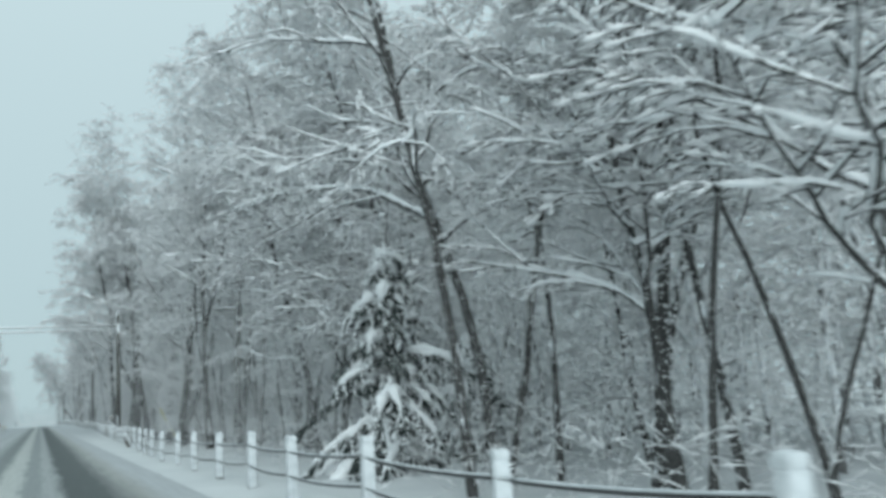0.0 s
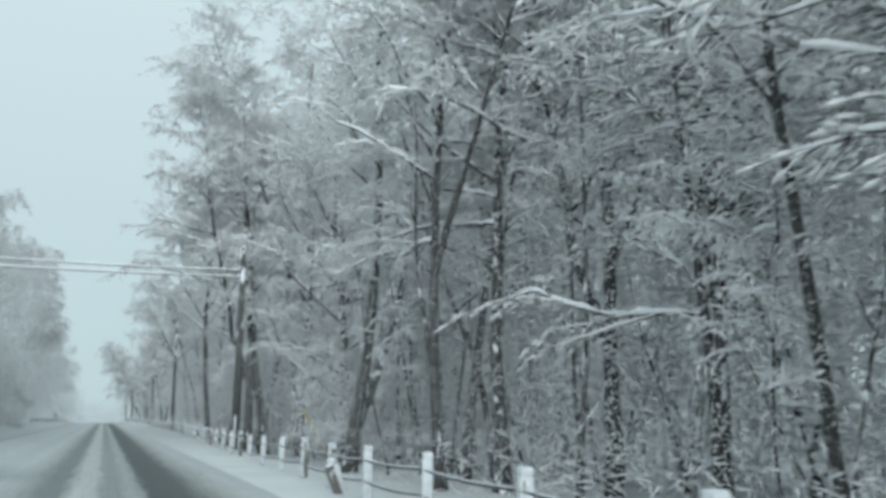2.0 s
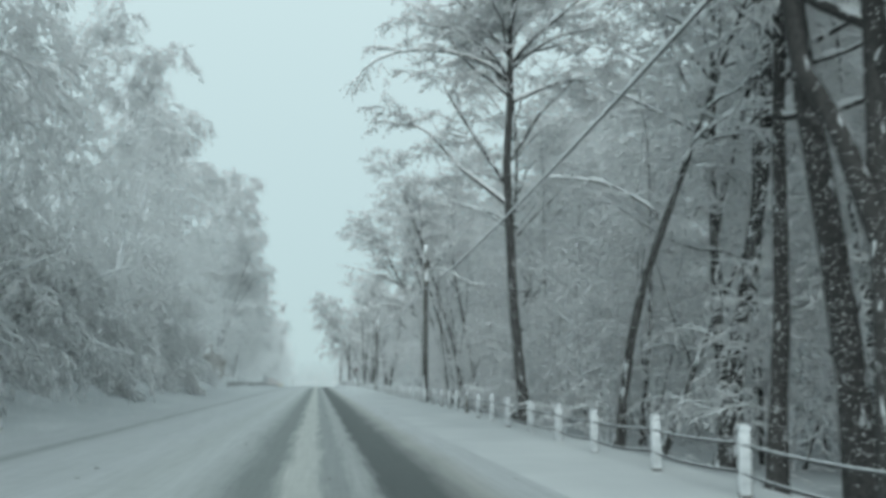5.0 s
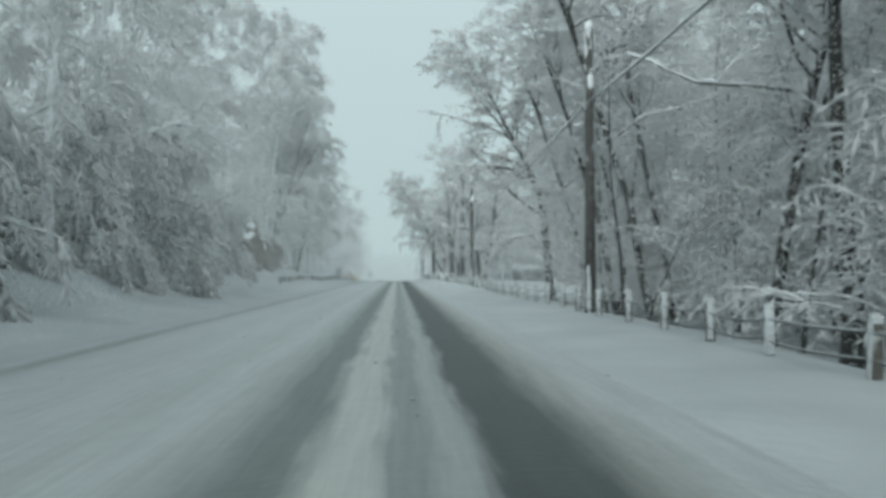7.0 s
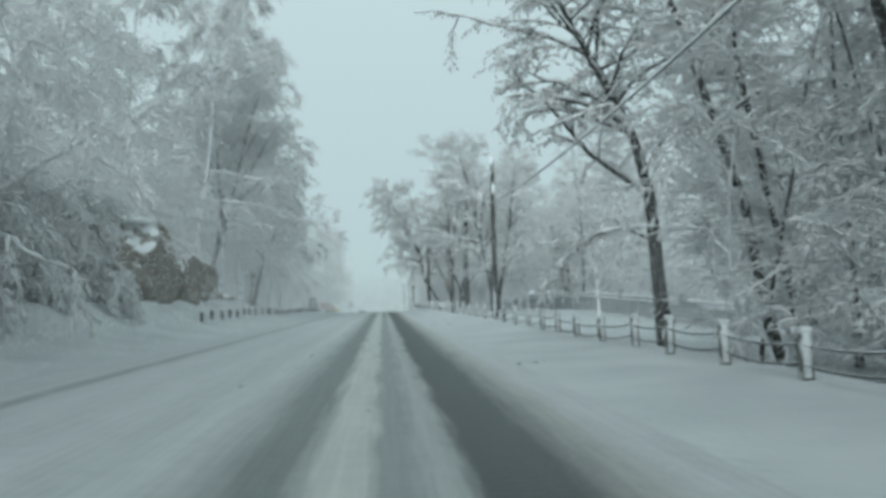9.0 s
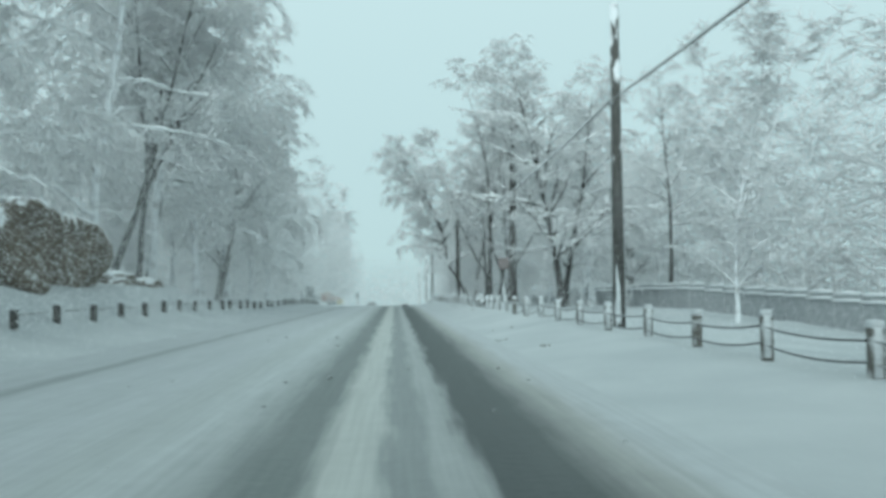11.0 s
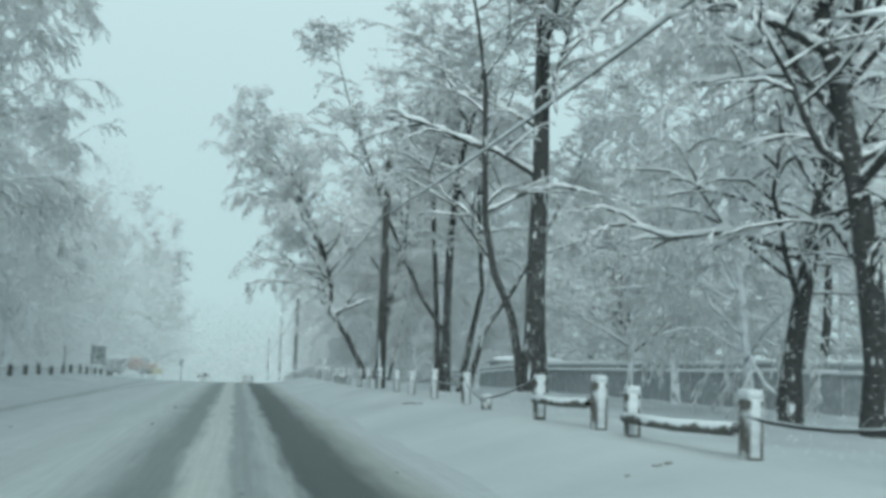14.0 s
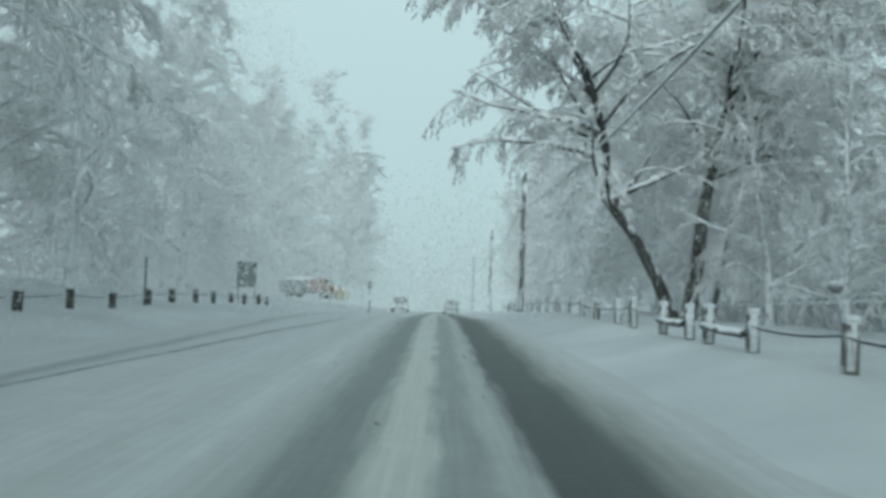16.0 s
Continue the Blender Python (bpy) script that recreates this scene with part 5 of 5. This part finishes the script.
M_TAN = two_tone("tan_soft_top", (0.10, 0.095, 0.085), (0.15, 0.14, 0.13), 6, 0.8)
M_PLATE = two_tone("pale_plate", (0.55, 0.56, 0.56), (0.65, 0.66, 0.66), 5, 0.5)
M_ORANGE = two_tone("orange_truck_paint", (0.26, 0.10, 0.055), (0.34, 0.15, 0.09), 2, 0.45, 0.05)
M_PLOW = two_tone("yellow_plow_paint", (0.42, 0.32, 0.10), (0.52, 0.42, 0.16), 3, 0.5, 0.05)
# grey lightened to paint distance haze onto the far cars
M_HAZY_CAR = two_tone("haze_pale_car_paint", (0.32, 0.36, 0.365), (0.42, 0.46, 0.465), 2, 0.4, 0.05)


def wheel(parent, x, y, r, w):
    m = Matrix.Rotation(radians(90), 3, "Y")
    t = part("wheel", cone(r, r, w, (x, y, r), 18, m), M_TYRE, parent, "black tyre", True)
    part("rim", cone(r * 0.55, r * 0.5, w + 0.03, (x, y, r), 14, m), M_STEEL, t, "grey rim")
    return t


def body_shape(profile, width, taper=0.9, bevel=0.06):
    """A car body from its side profile (along y, z), narrowing towards the roof."""
    bm = bmesh.new()
    zs = [p[1] for p in profile]
    lo, hi = min(zs), max(zs)
    rows = []
    for s in (-1, 1):
        rows.append([bm.verts.new((s * width / 2 * (1 - (1 - taper) * max(0, (z - lo) / (hi - lo) - 0.35) / 0.65), y, z)) for y, z in profile])
    k = len(profile)
    bm.faces.new(rows[0])
    bm.faces.new(list(reversed(rows[1])))
    for i in range(k):
        j = (i + 1) % k
        bm.faces.new((rows[0][i], rows[1][i], rows[1][j], rows[0][j]))
    bmesh.ops.recalc_face_normals(bm, faces=bm.faces[:])
    bmesh.ops.bevel(bm, geom=bm.edges[:], offset=bevel, segments=2, affect="EDGES", profile=0.6)
    return bm


jeep = thing("jeep", -3.5, 46.5, road_z(45) + 0.04, "boxy dark off-road car with spare wheel on its tail", "car", turn=18)
part("body", body_shape([(-1.9, 0.45), (-1.9, 1.1), (1.85, 1.1), (1.95, 0.9), (1.95, 0.45)], 1.6, 0.98, 0.05), M_DKGREEN, jeep)
part("top", body_shape([(-1.88, 1.08), (-1.8, 1.78), (0.35, 1.8), (0.75, 1.08)], 1.5, 0.92, 0.05), M_TAN, jeep, "dark soft top")
part("rear_window", box(1.0, 0.02, 0.36, (0, -1.865, 1.45), 0.005), M_GLASS, jeep)
for s in (-1, 1):
    part("side_window", box(0.02, 1.3, 0.36, (s * 0.735, -0.5, 1.42), 0.005), M_GLASS, jeep)
    part("tail_lamp", box(0.14, 0.05, 0.2, (s * 0.7, -1.925, 0.95), 0.01), M_TAIL, jeep, "lit red tail lamp")
    part("fender", box(0.28, 0.9, 0.1, (s * 0.82, -1.2, 0.82), 0.03), M_TYRE, jeep)
part("bumper", box(1.6, 0.14, 0.16, (0, -1.98, 0.5), 0.03), M_TYRE, jeep)
part("plate", box(0.34, 0.02, 0.16, (-0.35, -1.96, 0.72), 0.005), M_PLATE, jeep, "pale blank plate")
sp = part("spare_wheel", cone(0.37, 0.37, 0.22, (0.05, -2.03, 1.08), 20, Matrix.Rotation(radians(90), 3, "X")), M_TYRE, jeep, "black spare wheel", True)
part("cover", cone(0.26, 0.24, 0.24, (0.05, -2.04, 1.08), 18, Matrix.Rotation(radians(90), 3, "X")), M_TAN, sp, "grey spare wheel cover")
part("snow", lump(0.3, 0.08, 0.06, (0.05, -2.03, 1.45), 3, 0.2, 2), M_SNOW_CLUMP, jeep, "snow on the spare wheel", True)
for s in (-1, 1):
    for y in (-1.25, 1.2):
        wheel(jeep, s * 0.74, y, 0.38, 0.26)


def saloon(x, y, paint, label, turn, lamps):
    c = thing("car", x, y, ground_z(x, y) + 0.03, label, "car", "cars on the road ahead", turn)
    part("body", body_shape([(-2.2, 0.35), (-2.2, 0.85), (-1.9, 0.98), (1.2, 1.0), (2.1, 0.85), (2.2, 0.4)], 1.8, 0.97, 0.06), paint, c)
    part("cabin", body_shape([(-1.8, 0.95), (-1.4, 1.58), (0.4, 1.62), (1.2, 0.95)], 1.62, 0.82, 0.06), M_GLASS, c, "dark windows")
    part("roof", box(1.26, 1.8, 0.05, (0, -0.5, 1.63), 0.02), paint, c)
    part("snow", lump(0.62, 0.95, 0.07, (0, -0.5, 1.67), 2, 0.15, 2), M_SNOW_CLUMP, c, "snow on the roof", True)
    end = 2.2 if lamps is M_LAMP else -2.2
    for s in (-1, 1):
        part("lamp", lump(0.13, 0.05, 0.09, (s * 0.66, end, 0.72), 1, 0.0, 2), lamps, c, "lit lamp", True)
        for yy in (-1.35, 1.35):
            wheel(c, s * 0.8, yy, 0.32, 0.2)
    part("bumper", box(1.7, 0.1, 0.2, (0, end, 0.45), 0.03), M_TYRE, c)
    return c


saloon(-4.1, 301, M_HAZY_CAR, "grey oncoming car with its headlamps lit", 180, M_LAMP)
saloon(1.7, 312, M_HAZY_CAR, "grey car driving away down the road", 0, M_TAIL)

truck = thing("plow_truck", -11.2, 281.0, ground_z(-11.2, 281) + 0.45, "orange truck with a yellow snow plow", "truck", turn=68)
truck.rotation_euler = (0, 0, radians(-112))
part("chassis", box(0.9, 5.6, 0.25, (0, 0, 0.6), 0.03), M_TYRE, truck)
part("cab", body_shape([(0.3, 0.6), (0.3, 1.85), (1.5, 1.85), (1.8, 1.25), (2.7, 1.15), (2.8, 0.55)], 1.9, 0.9, 0.07), M_ORANGE, truck, "orange cab and bonnet")
part("windscreen", box(1.5, 0.03, 0.5, (0, 1.72, 1.52), 0.01, Matrix.Rotation(radians(25), 3, "X")), M_GLASS, truck)
part("bed", body_shape([(-2.8, 0.75), (-2.8, 1.55), (0.2, 1.6), (0.2, 0.75)], 1.95, 1.0, 0.05), M_DARKSIGN, truck, "dark load bed")
part("load", lump(0.85, 1.35, 0.35, (0, -1.3, 1.55), 4, 0.25, 3), M_SNOW_CLUMP, truck, "snow heaped in the bed", True)
part("plow", box(2.3, 0.12, 0.7, (0, 3.15, 0.4), 0.04, None), M_PLOW, truck, "yellow plow blade")
for s in (-1, 1):
    part("headlamp", lump(0.12, 0.06, 0.1, (s * 0.7, 2.78, 1.0), 1, 0.0, 2), M_LAMP, truck, "lit headlamp", True)
    for yy in (-1.7, 1.75):
        wheel(truck, s * 0.85, yy, 0.42, 0.26)
part("beacon", lump(0.1, 0.1, 0.08, (0, 0.9, 1.92), 1, 0.0, 2), M_PLOW, truck, "amber roof beacon", True)

# ---- grass clods and a stick poking through the verge snow ----
M_CLOD = two_tone("dead_grass_and_earth", (0.10, 0.095, 0.075), (0.24, 0.235, 0.21), 14, 0.9, 0.5)


def clods(x, y, count, spread, seed):
    rng = np.random.default_rng(seed)
    ob = thing("grass_clods", x, y, ground_z(x, y), "dead grass clods showing through the verge snow", "clods", "clods on the verge")
    for i in range(count):
        dx, dy = rng.normal(0, spread), rng.normal(0, spread * 0.6)
        r = rng.uniform(0.014, 0.036)
        part("clod", lump(r * 1.5, r, r * 0.5, (dx, dy, ground_z(x + dx, y + dy) - ground_z(x, y) + r * 0.15), seed + i, 0.8, 2), M_CLOD, ob, smooth=True)


for k, (x, y, count, spread) in enumerate(((2.75, 129.0, 6, 0.22), (2.6, 159.2, 4, 0.15), (3.2, 155.8, 4, 0.14), (2.9, 164.0, 3, 0.2), (3.6, 181.5, 5, 0.2))):
    clods(x, y, count, spread, 400 + 10 * k)
stick = thing("fallen_stick", 3.75, 193.3, ground_z(3.75, 193.3), "thin bare stick lying in the verge snow", "stick")
line_tube("wood", [(-0.32, 0.05, 0.035), (-0.1, 0.0, 0.05), (0.12, -0.05, 0.04), (0.34, -0.06, 0.03)], 0.016, M_BARK, stick, 6)
line_tube("twig", [(0.02, -0.02, 0.045), (0.12, 0.08, 0.06), (0.2, 0.12, 0.05)], 0.009, M_BARK, stick, 5)

# ---- loose snow lumps and ruts on the road ----
rng_l = np.random.default_rng(31)
bm = bmesh.new()
for i in range(150):
    y = rng_l.uniform(5, 238)
    x = rng_l.choice([-4.0, -3.0, -1.6, -0.3, 0.35, 1.7, 2.2]) + rng_l.normal(0, 0.3)
    s = rng_l.uniform(0.01, 0.032)
    r = bmesh.ops.create_icosphere(bm, subdivisions=1, radius=1.0)
    for v in r["verts"]:
        k = s * (1 + 0.4 * noise.noise(v.co * 2 + Vector((i, 0, 0))))
        v.co = Vector((v.co.x * k * 1.4 + x, v.co.y * k * 1.6 + y, v.co.z * k * 0.7 + road_z(y) + 0.045))
M_SLUSH = two_tone("dirty_slush", (0.24, 0.25, 0.25), (0.46, 0.475, 0.48), 6, 0.8)
lumps = part("slush_lumps", bm, M_SLUSH)
tagged(lumps, "grey slush lumps scattered on packed snow", "slush", kind="stuff")

# ---- falling snow: flat flakes, oversized off the camera's path, added in place of haze ----
def flake_mesh(name, centres, sizes, rng):
    """Loose three-cornered flakes, each turned its own way."""
    k = len(centres)
    u = rng.normal(0, 1, (k, 3))
    u /= np.linalg.norm(u, axis=1)[:, None]
    v = np.cross(u, rng.normal(0, 1, (k, 3)))
    v /= np.linalg.norm(v, axis=1)[:, None]
    r = sizes[:, None] * 0.577
    corners = [centres + r * (u * math.cos(a) + v * math.sin(a)) for a in (0.0, 2.094, 4.189)]
    me = bpy.data.meshes.new(name)
    me.vertices.add(3 * k)
    me.vertices.foreach_set("co", np.stack(corners, 1).reshape(-1))
    me.loops.add(3 * k)
    me.loops.foreach_set("vertex_index", np.arange(3 * k))
    me.polygons.add(k)
    me.polygons.foreach_set("loop_start", np.arange(k) * 3)
    me.update(calc_edges=True)
    me.materials.append(M_FLAKE)
    return me


M_FLAKE, n, l, b = material("snowflakes", 0.9)
b.inputs["Base Color"].default_value = (0.97, 0.972, 0.975, 1)
both = n.new("ShaderNodeMixShader")
thin_flake = n.new("ShaderNodeBsdfTranslucent")
thin_flake.inputs[0].default_value = (0.97, 0.972, 0.975, 1)
l.new(b.outputs[0], both.inputs[1])
l.new(thin_flake.outputs[0], both.inputs[2])
both.inputs[0].default_value = 0.5
l.new(both.outputs[0], n["Material Output"].inputs[0])


def snowfall(label, thickness, xr, yr, zr, clear, grain, seed):
    """Flakes hanging in a stretch of air. thickness: the share of sight lost in a metre; clear: the space kept free round the lane; grain: growth of the flakes away from it."""
    rng = np.random.default_rng(seed)

    def size_at(p):
        d = np.hypot(p[:, 0], p[:, 2] - 1.0)
        return d, np.clip(grain * np.maximum(d, 0.45 * (p[:, 1] - 204)), 0.015, 0.2)

    def draw(k):
        return np.stack([rng.uniform(*xr, k), rng.uniform(*yr, k), rng.uniform(*zr, k)], 1)

    volume = (xr[1] - xr[0]) * (yr[1] - yr[0]) * (zr[1] - zr[0])
    d, s = size_at(draw(20000))
    least = max(float(s[d > clear].min()), grain * clear)
    pts = draw(int(volume * thickness / (0.2165 * least ** 2)))
    d, s = size_at(pts)
    keep = ((d > clear) | (pts[:, 1] > 216)) & (rng.random(len(pts)) < (least / s) ** 2)
    pts, s = pts[keep], s[keep] * rng.uniform(0.75, 1.25, int(keep.sum()))
    pts[:, 2] += np.where(pts[:, 1] > 236, -0.157 - 0.0286 * (pts[:, 1] - 236), 0)
    tagged(new("falling_snow", flake_mesh("falling_snow", pts, s, rng)), label, "falling snow", kind="stuff")


HAZE = 0.0068
# thickened before the bank and inside the wood to lighten shaded gaps
snowfall("white snowflakes falling over the road", HAZE, (-6, 6), (2, 216), (0.25, 4.0), 4.8, 0.0034, 201)
snowfall("white snowflakes falling before the bank", HAZE * 2.2, (-15, -6), (20, 140), (0.6, 12), 4.8, 0.0052, 202)
snowfall("white snowflakes falling before the rocks", HAZE * 1.2, (-15, -6), (140, 216), (0.6, 10), 4.8, 0.0042, 203)
snowfall("white snowflakes falling at the wood's edge", HAZE * 1.3, (6, 8.5), (10, 142), (0.3, 9), 4.8, 0.0040, 204)
snowfall("white snowflakes falling between the first trees", HAZE * 1.3, (8.5, 11), (10, 142), (0.3, 11), 4.8, 0.0056, 205)
snowfall("white snowflakes drifting inside the wood", HAZE * 5.5, (10.5, 24), (6, 142), (0.3, 12), 4.8, 0.0080, 206)
snowfall("thick snowfall far down the road", HAZE * 1.5, (-6, 5), (222, 345), (0.3, 4.5), 4.8, 0.0044, 207)
snowfall("thick snowfall before the far bank", HAZE * 2.2, (-15, -6), (222, 345), (0.5, 12), 4.8, 0.0046, 208)
snowfall("thick snowfall before the far wood", HAZE * 1.4, (5, 12), (222, 345), (0.5, 10), 4.8, 0.0046, 209)
